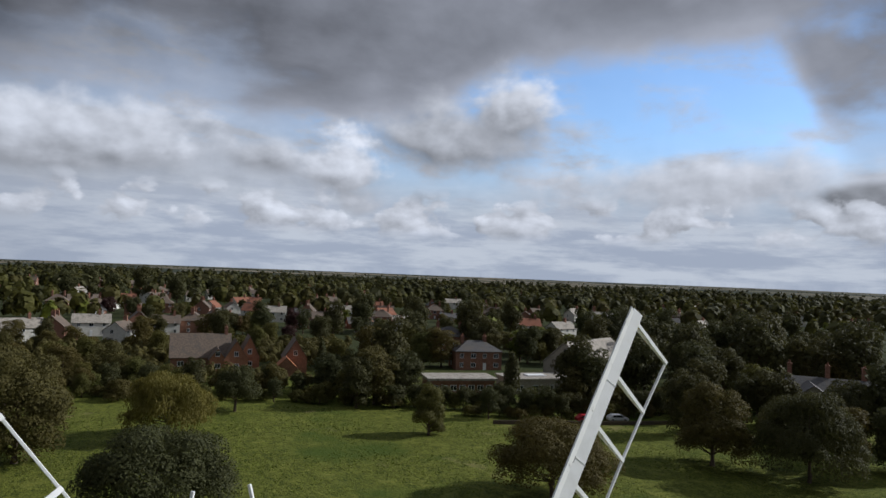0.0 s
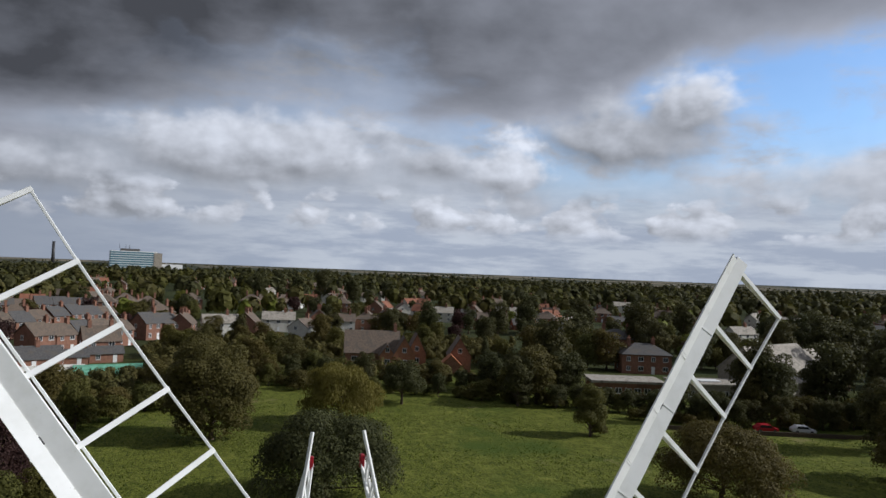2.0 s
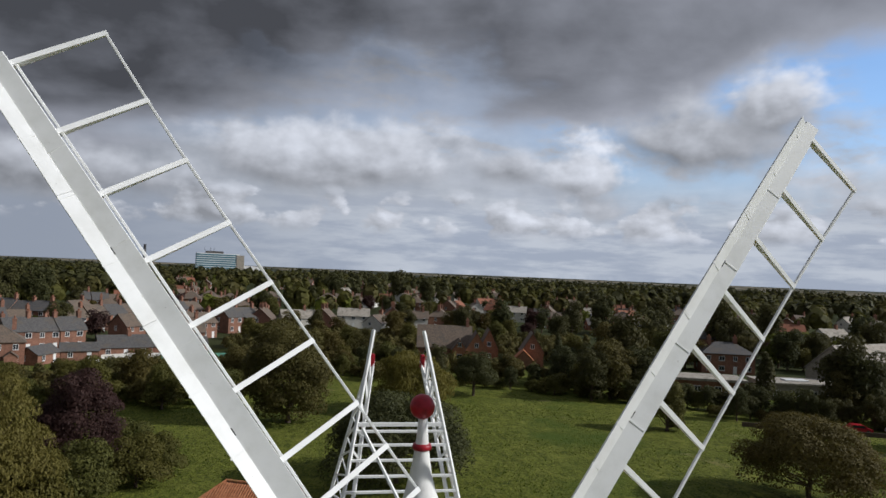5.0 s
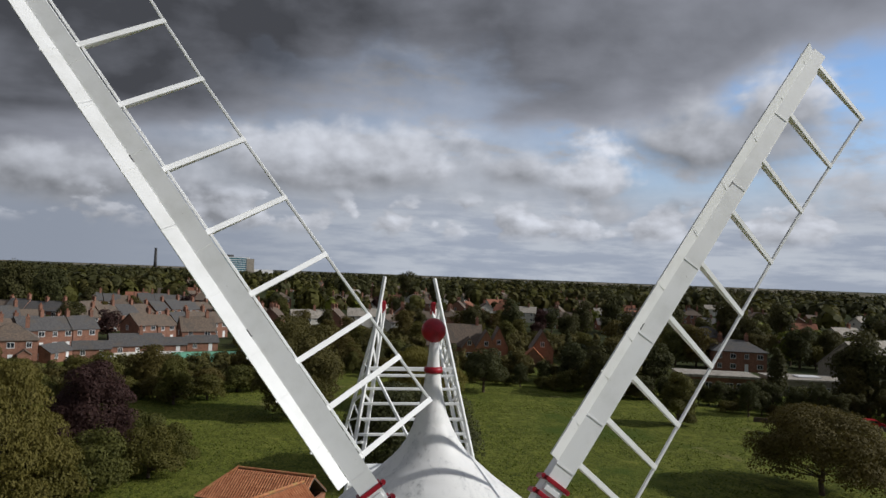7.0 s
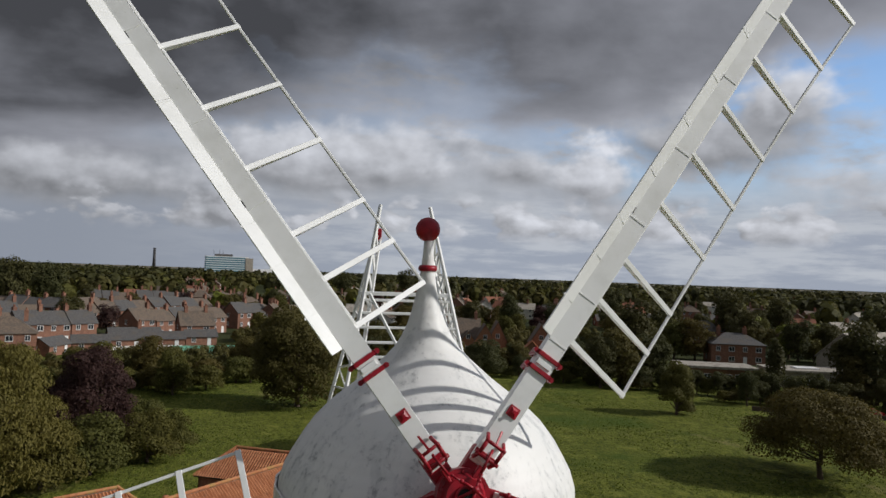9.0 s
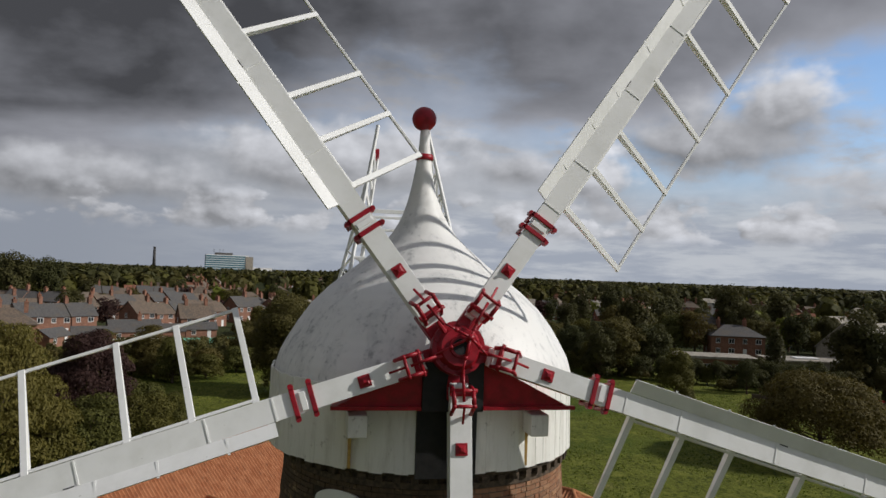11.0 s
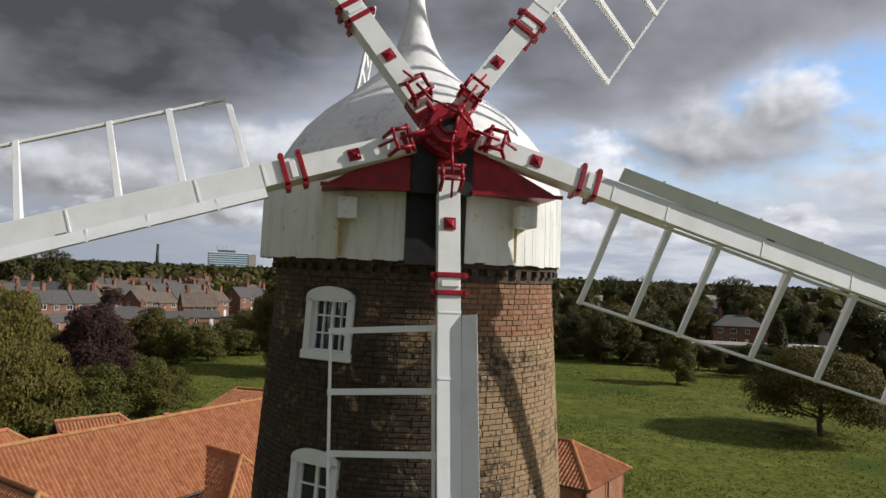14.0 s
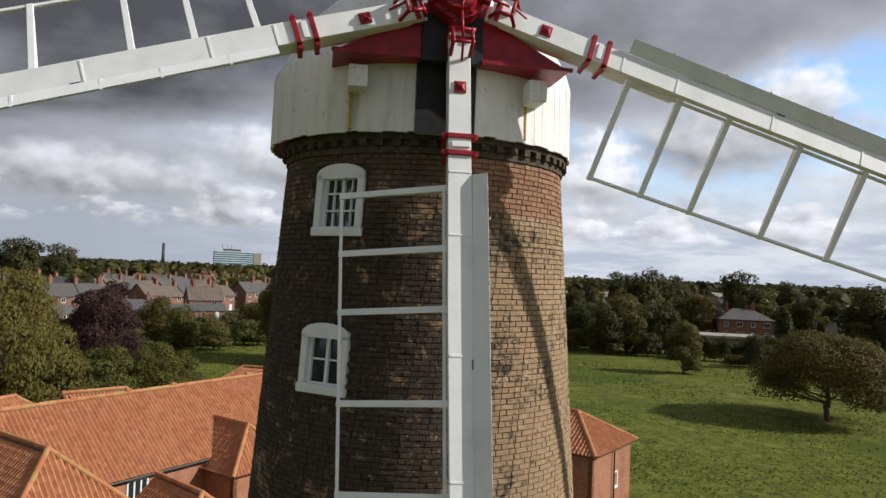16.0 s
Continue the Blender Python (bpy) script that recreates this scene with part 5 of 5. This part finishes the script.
def allotment():
    t = thing("crop_netting", pose(-33, 171, 0, 0, 0, 12) @ Matrix.Diagonal((1.35, 1.6, 1.5, 1)), "green netting over vegetable beds", "netting")
    for k, (x, y, l, w) in enumerate(((-6, 3, 12, 3.0), (4, 2, 12, 4.0), (5, -3.5, 11, 2.5), (-8, -2, 9, 1.5))):
        prof = [(-w / 2, 0.0), (-w * 0.35, 0.55), (0, 0.75), (w * 0.35, 0.55), (w / 2, 0.0)]
        part("net_tunnel", extrude_outline(prof, l, pose(x, y, 0, 0, 0, 90)), "net" if k in (1, 2) else "render", t)


allotment()

# ---- trees ----


def leaf_mesh(name, seed, lobes, count, size, mat, droop=0.0, inner=0.7):
    """A crown of single leaf sprays: tilted four-sided blades scattered over and within the lobes."""
    rng = np.random.default_rng(seed)
    c = np.array([l[0] for l in lobes], float)
    r = np.array([l[1] for l in lobes], float)
    weight = (r[:, 0] * r[:, 2]) ** 1.0
    pick = rng.choice(len(lobes), count, p=weight / weight.sum())
    d = rng.normal(size=(count, 3))
    d /= np.linalg.norm(d, axis=1, keepdims=True)
    d[:, 2] = np.where(d[:, 2] < -0.45, -d[:, 2], d[:, 2])
    shell = rng.uniform(inner, 1.08, (count, 1)) ** 0.45
    p = c[pick] + r[pick] * d * shell
    p += rng.normal(scale=size * 0.5, size=(count, 3))
    nrm = d + rng.normal(scale=0.38, size=(count, 3)) + (0, 0, 0.2)
    nrm /= np.linalg.norm(nrm, axis=1, keepdims=True)
    t = np.cross(nrm, rng.normal(size=(count, 3)))
    t /= np.linalg.norm(t, axis=1, keepdims=True)
    if droop:
        t = t * (1 - droop) + np.array([0, 0, -1.0]) * droop
    b = np.cross(nrm, t)
    s = size * rng.uniform(0.55, 1.35, (count, 1))
    long = 1.0 + droop * 1.6
    quads = np.stack([p - t * s * long, p + b * s * 0.62 + nrm * s * 0.15, p + t * s * long, p - b * s * 0.62 + nrm * s * 0.15], 1)
    return quads


def quads_object(name, quads, mat, parent=None):
    n = len(quads)
    me = bpy.data.meshes.new(name)
    me.vertices.add(4 * n)
    me.vertices.foreach_set("co", quads.astype(np.float32).ravel())
    me.loops.add(4 * n)
    me.loops.foreach_set("vertex_index", np.arange(4 * n, dtype=np.int32))
    me.polygons.add(n)
    me.polygons.foreach_set("loop_start", np.arange(0, 4 * n, 4, dtype=np.int32))
    me.update(calc_edges=True)
    me.validate()
    me.materials.append(M[mat])
    ob = new(name, me)
    if parent is not None:
        ob.parent = parent
    return ob


def tree_proto(name, label, seed, high, wide, bole, mat, count, size, shape="round", droop=0.0, lobes=26, lump=1.0):
    """A tapered trunk with limbs that carry the lobes of the crown. Built at its full size."""
    rng = random.Random(seed)
    t = thing(name, pose(0, 0, -300), label, "tree")
    lob = []
    ch, cz = high - bole, bole + (high - bole) / 2
    for k in range(lobes):
        a, u = rng.uniform(0, 2 * math.pi), rng.uniform(-0.85, 0.85)
        if shape == "cone":
            rr = (0.5 - u * 0.5) * 0.85 + 0.06
        elif shape == "dome":
            rr = math.sqrt(max(0.05, 1 - ((u + 0.85) / 1.75) ** 2)) * 0.82
        else:
            rr = math.sqrt(1 - u * u) * 0.80
        rr *= rng.uniform(0.45, 1.0) ** 0.5
        lr = rng.uniform(0.13, 0.24) * lump * wide * (0.75 if shape == "cone" else 1.0)
        lob.append(((rr * wide / 2 * math.cos(a), rr * wide / 2 * math.sin(a), cz + u * ch / 2), (lr, lr, lr * rng.uniform(0.6, 0.95))))
    lob.append(((0, 0, cz), (wide * 0.34, wide * 0.34, ch * 0.36)))
    lob.append(((0, 0, cz - ch * 0.12), (wide * 0.38, wide * 0.38, ch * 0.28)))
    # fit the lobes to the height and spread
    zmax, zmin = max(c[2] + r[2] for c, r in lob), min(c[2] - r[2] for c, r in lob)
    rmax = sorted(math.hypot(c[0], c[1]) + r[0] for c, r in lob)[-3]
    kz, kr = (high - bole * 0.75) / (zmax - zmin), wide / 2 / rmax
    lob = [((c[0] * kr, c[1] * kr, bole * 0.75 + (c[2] - zmin) * kz), (r[0] * kr, r[1] * kr, r[2] * kz)) for c, r in lob]
    bm = bmesh.new()
    r0 = 0.028 * high + 0.07
    rod((0, 0, -0.2), (rng.uniform(-0.2, 0.2), rng.uniform(-0.2, 0.2), bole + 0.3), r0, 9, r0 * 0.72, bm)
    rod((0, 0, bole), (0.2, 0.1, cz + ch * 0.2), r0 * 0.72, 8, r0 * 0.25, bm)
    part("trunk", bm, "bark", t)
    bm = bmesh.new()
    for k in range(min(14, lobes)):
        c = Vector(lob[k][0])
        z = bole * 0.85 + max(0.1, (c.z - bole)) * rng.uniform(0.25, 0.6)
        rod((0, 0, min(z, c.z)), c, r0 * 0.33, 6, r0 * 0.07, bm)
    tagged(part("branchwork", bm, "bark", t), kind="stuff")
    crown = quads_object("crown", leaf_mesh("crown", seed, lob, count, size, mat, droop), mat, t)
    tagged(crown, kind="stuff")
    return t


def tree(proto, x, y, turn=0.0, scale=1.0, tall=None, label="", used=set()):
    m = pose(x, y, 0, 0, 0, turn) @ Matrix.Diagonal((scale, scale, tall or scale, 1))
    if proto.name in used:
        ob = copy_thing(proto, Matrix())
        ob.matrix_basis = m
    else:
        used.add(proto.name)
        ob = proto
        ob.matrix_basis = m
    if label:
        tagged(ob, label)
    return ob


oak = tree_proto("oak_tree", "spreading oak with dull olive-green crown in the meadow", 11, 10.2, 18.0, 1.6, "oakleaf", 46000, 0.14, "dome", lobes=90, lump=0.62)
tree(oak, 56.0, 58.5, 30)
holm = tree_proto("holm_oak", "broad dark evergreen oak in the meadow", 12, 10.8, 19.0, 0.8, "darkleaf", 46000, 0.15, "dome", lobes=90, lump=0.62)
tree(holm, 9.5, 69.0, 0)
willow = tree_proto("weeping_willow", "yellow-green weeping willow behind dark oak", 13, 10.6, 16.0, 1.5, "willowleaf", 34000, 0.16, "dome", 0.55, lobes=70, lump=0.65)
tree(willow, 17.5, 108, 10)
cedar = tree_proto("cedar_tree", "tall broad dark green tree at meadow edge", 14, 16.0, 16.0, 0.3, "oakleaf", 46000, 0.18, "round", lobes=90, lump=0.62)
tree(cedar, -3.5, 101, 50)
bush_tree = tree_proto("conifer", "dense upright dark green conifer in the meadow", 15, 8.8, 6.6, 0.1, "greenleaf", 18000, 0.13, "dome", lobes=30)
tree(bush_tree, 58.0, 94.0)
round_tree = tree_proto("round_tree", "small round-headed dark tree at meadow edge", 16, 9.0, 9.8, 1.8, "darkleaf", 20000, 0.14, "dome", lobes=30)
tree(round_tree, 32.5, 124.5)
birch = tree_proto("birch_tree", "tall drooping yellow-green birch behind roofs", 17, 14.2, 14.5, 0.4, "birchleaf", 48000, 0.135, "dome", 0.42, lobes=110, lump=0.55)
tree(birch, -30.5, 58.5)
tree(birch, -40.0, 66.0, 120, 1.02)
copper = tree_proto("copper_beech", "dark purple-leaved copper beech behind roofs", 18, 12.0, 11.5, 0.3, "copperleaf", 42000, 0.13, "dome", 0.1, lobes=90, lump=0.58)
tree(copper, -26.5, 74.0)
shrub = tree_proto("shrub", "rounded dark green shrub behind roofs", 19, 6.0, 7.5, 0.2, "greenleaf", 9000, 0.14, "dome", lobes=22)
tree(shrub, -21.8, 77.5)
for x, y, k in ((-23.5, 65.0, 1.05), (-19.0, 69.5, 0.95), (-26.5, 60.5, 1.1), (-34.0, 70.0, 1.1), (-17.5, 74.0, 0.8), (-31.0, 78.0, 1.2)):
    tree(shrub, x, y, x * 9, k)
dense = tree_proto("dense_oak", "dense dark round oak on the meadow", 21, 13.0, 14.0, 0.8, "oakleaf", 34000, 0.16, "dome", lobes=80, lump=0.62)
tree(dense, 89.5, 60.0, 80)
tree(holm, 95.5, 48.0, 60, 0.90, 1.25, "broad dark evergreen on the meadow")
cypress = tree_proto("cypress", "narrow dark cypress beside a garden", 20, 9.5, 3.0, 0.3, "darkleaf", 3500, 0.18, "cone", lobes=22)
tree(cypress, 65.5, 164)
tree(cypress, 92.5, 116, 40, 1.5, 1.15)

# mixed trees for the belts round the meadow and among the gardens
mixed = [
    tree_proto("broadleaf_tree", "full green broadleaf tree in leaf", 31, 9.5, 9.0, 0.5, "greenleaf", 8000, 0.2, "dome", lobes=30),
    tree_proto("broadleaf_tree", "dull olive broadleaf tree in leaf", 32, 10.5, 9.5, 0.5, "oakleaf", 8000, 0.21, "round", lobes=30),
    tree_proto("evergreen_tree", "dense dark evergreen tree", 33, 11.0, 8.5, 0.4, "darkleaf", 8000, 0.2, "round", lobes=28),
    tree_proto("scrub_bush", "wide olive-green scrub bush", 34, 5.0, 7.5, 0.2, "oakleaf", 3800, 0.21, "dome", lobes=24),
    tree_proto("scrub_bush", "wide fresh green scrub bush", 35, 4.6, 7.0, 0.2, "greenleaf", 3800, 0.2, "dome", lobes=24),
    tree_proto("yellowing_tree", "yellowing broadleaf tree in early autumn", 36, 9.0, 8.0, 1.2, "limeleaf", 3800, 0.27, "round", lobes=28),
    tree_proto("tall_tree", "tall dark tree over the roofs", 37, 16.0, 10.0, 2.0, "darkleaf", 4600, 0.36, "round", lobes=30),
    tree_proto("copper_tree", "small purple-leaved garden tree", 38, 9.0, 8.0, 1.2, "copperleaf", 3600, 0.27, "round", lobes=28),
]
belt_rng = random.Random(77)
EDGE = ((-75, 120), (-48, 112), (-24, 107), (-14, 118), (6, 146), (16, 147), (32, 134), (46, 128), (62, 116), (80, 106), (92, 100))


def along(points, step, side0, side1, picks, smin, smax, clear=7.0):
    for (x0, y0), (x1, y1) in zip(points, points[1:]):
        n = max(1, int(math.hypot(x1 - x0, y1 - y0) / step))
        for k in range(n):
            f = (k + belt_rng.random()) / n
            dx, dy = (x1 - x0), (y1 - y0)
            l = math.hypot(dx, dy)
            o = belt_rng.uniform(side0, side1)
            x, y = x0 + dx * f - dy / l * o, y0 + dy * f + dx / l * o
            if any(math.hypot(x - hx, y - hy) < clear for hx, hy in HOUSES):
                continue
            s = belt_rng.uniform(smin, smax)
            tree(mixed[belt_rng.choice(picks)], x, y, belt_rng.uniform(0, 360), s, s * belt_rng.uniform(0.85, 1.15))


along(EDGE[4:9], 2.4, 1, 4, (0, 2, 4, 4, 3), 0.42, 0.62)
along(EDGE[4:9], 3.0, 5, 13, (0, 1, 2, 4), 0.45, 0.66)
along(EDGE[8:], 1.5, 0.5, 4, (2, 2, 4, 4, 0), 0.34, 0.50)
along(EDGE[:5], 4.0, 2, 8, (3, 4, 4, 3, 0), 0.65, 1.0)
along(EDGE[:5], 5.0, 8, 20, (3, 4, 3, 1, 0), 0.6, 0.9)
along(((48, 128), (64, 117)), 4.5, 10, 22, (2, 2, 6), 0.85, 1.05)
along(((71, 101), (92, 93), (113, 86)), 1.8, 1.5, 5, (3, 4, 2, 2), 0.40, 0.62, 5.0)
# scrub and gardens behind the meadow
for k in range(120):
    x, y = belt_rng.uniform(-22, 78), belt_rng.uniform(140, 236)
    if (y < 150 and x > 30) or (24 < x < 66 and y < 186):
        continue
    if any(math.hypot(x - hx, y - hy) < 10 or (abs(x - hx) < 7 and 0 < hy - y < 14) for hx, hy in HOUSES):
        continue
    s = belt_rng.uniform(0.55, 0.9)
    tree(mixed[belt_rng.choice((3, 4, 3, 1, 0, 4, 3))], x, y, belt_rng.uniform(0, 360), s)
for k in range(26):
    x, y = belt_rng.uniform(-60, -24), belt_rng.uniform(112, 142)
    s = belt_rng.uniform(0.5, 0.8)
    tree(mixed[belt_rng.choice((3, 4, 4, 3))], x, y, belt_rng.uniform(0, 360), s)
# churchyard and the park to the east
for k in range(80):
    x, y = belt_rng.uniform(100, 230), belt_rng.uniform(36, 200)
    if math.hypot(x - 128, y - 134) < 26 or math.hypot(x - 150, y - 72) < 17 or math.hypot(x - 106, y - 122) < 16 or math.hypot(x - 114, y - 152) < 16:
        continue
    s = belt_rng.uniform(0.85, 1.25)
    tree(mixed[belt_rng.choice((2, 6, 0, 6, 2, 1))], x, y, belt_rng.uniform(0, 360), s)
for x, y, k, s in ((112, 108, 2, 0.7), (122, 110, 2, 0.8), (131, 112, 6, 0.75), (140, 120, 6, 0.85), (150, 160, 5, 1.1), (138, 172, 5, 1.2), (160, 186, 5, 1.1), (101, 110, 4, 0.7), (120, 117, 4, 0.9), (68, 122, 2, 1.0), (61, 122, 1, 1.15), (56, 120, 2, 0.95), (100, 170, 0, 1.1), (92, 182, 2, 1.2), (104, 186, 0, 1.1), (82, 168, 1, 1.2)):
    tree(mixed[k], x, y, x * 7, s)
for x, y, s in ((-112, 272, 1.4), (-103, 284, 1.3), (-121, 280, 1.35), (126, 270, 1.15), (147, 258, 1.1), (104, 250, 0.95), (20, 470, 1.3), (46, 455, 1.2), (84, 470, 1.25), (70, 520, 1.5), (-150, 300, 1.3)):
    tree(mixed[6], x, y, x * 3, s)
for x, y, k, s in ((118, 84, 2, 1.15), (126, 92, 6, 0.95), (134, 100, 2, 1.3), (142, 108, 6, 1.15), (150, 112, 2, 1.3), (128, 76, 2, 1.0), (136, 84, 0, 1.15), (160, 100, 6, 1.25), (168, 92, 2, 1.4), (124, 58, 2, 1.1),
                   (132, 50, 0, 1.2), (112, 44, 2, 1.0), (176, 110, 6, 1.3), (186, 96, 2, 1.5), (110, 76, 3, 1.0), (104, 70, 4, 1.0), (116, 66, 3, 1.2), (152, 128, 6, 1.1), (170, 130, 2, 1.5), (190, 124, 6, 1.25), (106, 96, 3, 1.1), (115, 92, 4, 1.2)):
    tree(mixed[k], x, y, x * 11 + y, s)
tree(mixed[5], -128, 322, 40, 1.3, label="bright yellow autumn tree behind the terraces")
# trees among the houses
for k in range(230):
    a = radians(belt_rng.uniform(-26, 60))
    d = belt_rng.uniform(215, 460)
    x, y = d * math.sin(a), d * math.cos(a)
    if any(math.hypot(x - hx, y - hy) < 9 or (abs(x - hx) < 6 and 0 < hy - y < 15) for hx, hy in HOUSES):
        continue
    s = belt_rng.uniform(0.6, 1.05)
    tree(mixed[belt_rng.choice((0, 1, 2, 3, 4, 5, 6, 0, 1, 2, 7))], x, y, belt_rng.uniform(0, 360), s)


def far_woods(name, label, mat, seed, count, near, far, high, lo=-34, hi=75, per=90, blade=(0.13, 0.25)):
    """Distant tree tops, too many to count."""
    rng = np.random.default_rng(seed)
    a = np.radians(rng.uniform(lo, hi, count))
    d = np.sqrt(rng.uniform(near ** 2, far ** 2, count))
    hx, hy = np.array([h[0] for h in HOUSES]), np.array([h[1] for h in HOUSES])
    x, y = d * np.sin(a), d * np.cos(a)
    clump = np.sin(x * 0.021 + seed) + np.sin(y * 0.017 + 2.1 * seed) + np.sin((x + y) * 0.009)
    keep = clump > rng.uniform(-2.2, 1.2, count)
    gap = np.min(np.hypot(x[:, None] - hx, ((y[:, None] - hy) + 8) * 0.7), axis=1)
    keep &= gap > 11
    x, y, d = x[keep], y[keep], d[keep]
    n = len(x)
    h = rng.uniform(0.6, 1.15, n) * high
    w = h * rng.uniform(0.55, 0.9, n)
    k = np.repeat(np.arange(n), per)
    dirs = rng.normal(size=(n * per, 3))
    dirs /= np.linalg.norm(dirs, axis=1, keepdims=True)
    dirs[:, 2] = np.abs(dirs[:, 2]) * 1.6 - 0.6
    bump = 0.72 + 0.28 * np.sin(dirs[:, 0] * 5 + k * 1.7) * np.sin(dirs[:, 1] * 4 + k) + rng.uniform(-0.1, 0.15, n * per)
    p = np.stack([x[k] + dirs[:, 0] * w[k] / 2 * bump, y[k] + dirs[:, 1] * w[k] / 2 * bump, h[k] * (0.55 + 0.45 * dirs[:, 2] * bump)], 1)
    nrm = dirs + rng.normal(scale=0.12, size=dirs.shape)
    nrm /= np.linalg.norm(nrm, axis=1, keepdims=True)
    t = np.cross(nrm, rng.normal(size=dirs.shape))
    t /= np.linalg.norm(t, axis=1, keepdims=True)
    b = np.cross(nrm, t)
    s = (w[k] * rng.uniform(*blade, n * per))[:, None]
    ob = quads_object(name, np.stack([p - t * s, p + b * s * 0.8, p + t * s, p - b * s * 0.8], 1), mat)
    tagged(ob, label, "trees", kind="stuff")


far_woods("green_woods", "distant green trees between the houses", "greenleaf", 3, 1700, 300, 1100, 13.5)
far_woods("olive_woods", "distant olive trees between the houses", "oakleaf", 4, 1800, 310, 1150, 13.5)
far_woods("dark_woods", "distant dark tree belts beyond the town", "darkleaf", 6, 3600, 420, 1500, 15.0)
far_woods("yellow_woods", "distant yellowing trees", "limeleaf", 7, 120, 260, 800, 10.0)
far_woods("tree_lines", "far tree lines along the horizon", "darkleaf", 9, 1000, 1500, 3600, 7.5)

far_woods("scrub_thicket", "olive-brown scrub between meadow and houses", "scrubleaf", 12, 900, 148, 238, 4.6, -8, 24, 190, (0.06, 0.13))
far_woods("bramble_thicket", "olive brambles beside the vegetable beds", "scrubleaf", 14, 330, 128, 160, 3.6, -29, -8, 190, (0.06, 0.13))

# ---- grass tufts on the meadow ----


def grass():
    rng = np.random.default_rng(21)
    n = 90000
    x, y = rng.uniform(-32, 105, n), 18 + 112 * rng.random(n) ** 1.25
    ok = (y < 140 - 0.42 * np.abs(x - 10)) & ((np.hypot(x, y) > 9))
    ok &= ~((x < 3) & (y < 56)) & ~((x < 23) & (y < 40)) & (np.sin(x * 0.31) + np.sin(y * 0.27 + x * 0.11) + rng.uniform(-1.6, 1.6, n) > 0.1)
    x, y = x[ok], y[ok]
    n = len(x)
    a = rng.uniform(0, math.pi, n)
    h, w = rng.uniform(0.05, 0.20, n), rng.uniform(0.03, 0.09, n)
    lean = rng.normal(scale=0.12, size=(n, 2))
    dx, dy = np.cos(a) * w, np.sin(a) * w
    z = np.full(n, -0.01)
    q = np.stack([np.stack([x - dx, y - dy, z], 1), np.stack([x + dx, y + dy, z], 1),
                  np.stack([x + dx * 0.7 + lean[:, 0], y + dy * 0.7 + lean[:, 1], h], 1), np.stack([x - dx * 0.7 + lean[:, 0], y - dy * 0.7 + lean[:, 1], h * 0.8], 1)], 1)
    tagged(quads_object("grass_tufts", q, "grassblade"), "uneven tufts of green meadow grass", "grass", kind="stuff")


grass()

# ---- facing bricks of the tower ----


def brick_bits(length):
    """Corners and faces of one brick: x along the wall, -y outwards."""
    hx, hz, c = length / 2, 0.033, 0.004
    v = [(-hx, 0.03, -hz), (hx, 0.03, -hz), (hx, 0.03, hz), (-hx, 0.03, hz),
         (-hx, -0.004, -hz), (hx, -0.004, -hz), (hx, -0.004, hz), (-hx, -0.004, hz),
         (-hx + c, -0.009, -hz + c), (hx - c, -0.009, -hz + c), (hx - c, -0.009, hz - c), (-hx + c, -0.009, hz - c)]
    f = [(0, 1, 5, 4), (1, 2, 6, 5), (2, 3, 7, 6), (3, 0, 4, 7), (4, 5, 9, 8), (5, 6, 10, 9), (6, 7, 11, 10), (7, 4, 8, 11), (8, 9, 10, 11)]
    return v, f


def tower_bricks():
    rng = random.Random(3)
    made = {}
    for name, length in (("stretcher", 0.218), ("header", 0.105)):
        me = bpy.data.meshes.new("brick")
        v, f = brick_bits(length)
        me.from_pydata(v, [], f)
        me.materials.append(M["brick"])
        made[name] = me
    verts, faces, singles = [], [], 0
    course = 0.078
    for c in range(76):
        z = TOP_Z - 0.235 - course * c
        r = tower_radius(z)
        a, end = -100 + (c % 2) * 2.6 + rng.uniform(0, 0.8), 84
        k = c % 2
        while a < end:
            kind = "stretcher" if (k % 2 == 0) else "header"
            length = 0.228 if kind == "stretcher" else 0.115
            step = math.degrees(length / r)
            mid = a + step / 2
            a += step
            k += 1
            if any(abs(mid - w) < 11.2 and z0 - 0.06 < z < z1 + 0.10 for w, z0, z1 in WINDOW_AT):
                continue
            m = Matrix.Rotation(radians(mid), 4, "Z") @ pose(0, -r - rng.uniform(-0.006, 0.006), z + rng.uniform(-0.002, 0.002), -math.degrees(math.atan(SLOPE)) + rng.uniform(-1, 1), rng.uniform(-0.8, 0.8), rng.uniform(-1.5, 1.5))
            if 8 < mid < 62 and c < 21 and singles < 298:
                share("brick", made[kind], tower, m)
                singles += 1
            else:
                v, f = brick_bits(0.218 if kind == "stretcher" else 0.105)
                n = len(verts)
                verts += [tuple(m @ Vector(q)) for q in v]
                faces += [tuple(n + i for i in q) for q in f]
    me = bpy.data.meshes.new("brickwork")
    me.from_pydata(verts, [], faces)
    me.materials.append(M["brick"])
    ob = new("brickwork", me)
    ob.parent = tower
    tagged(ob, "brown bricks under worn black tar", kind="stuff")


tower_bricks()
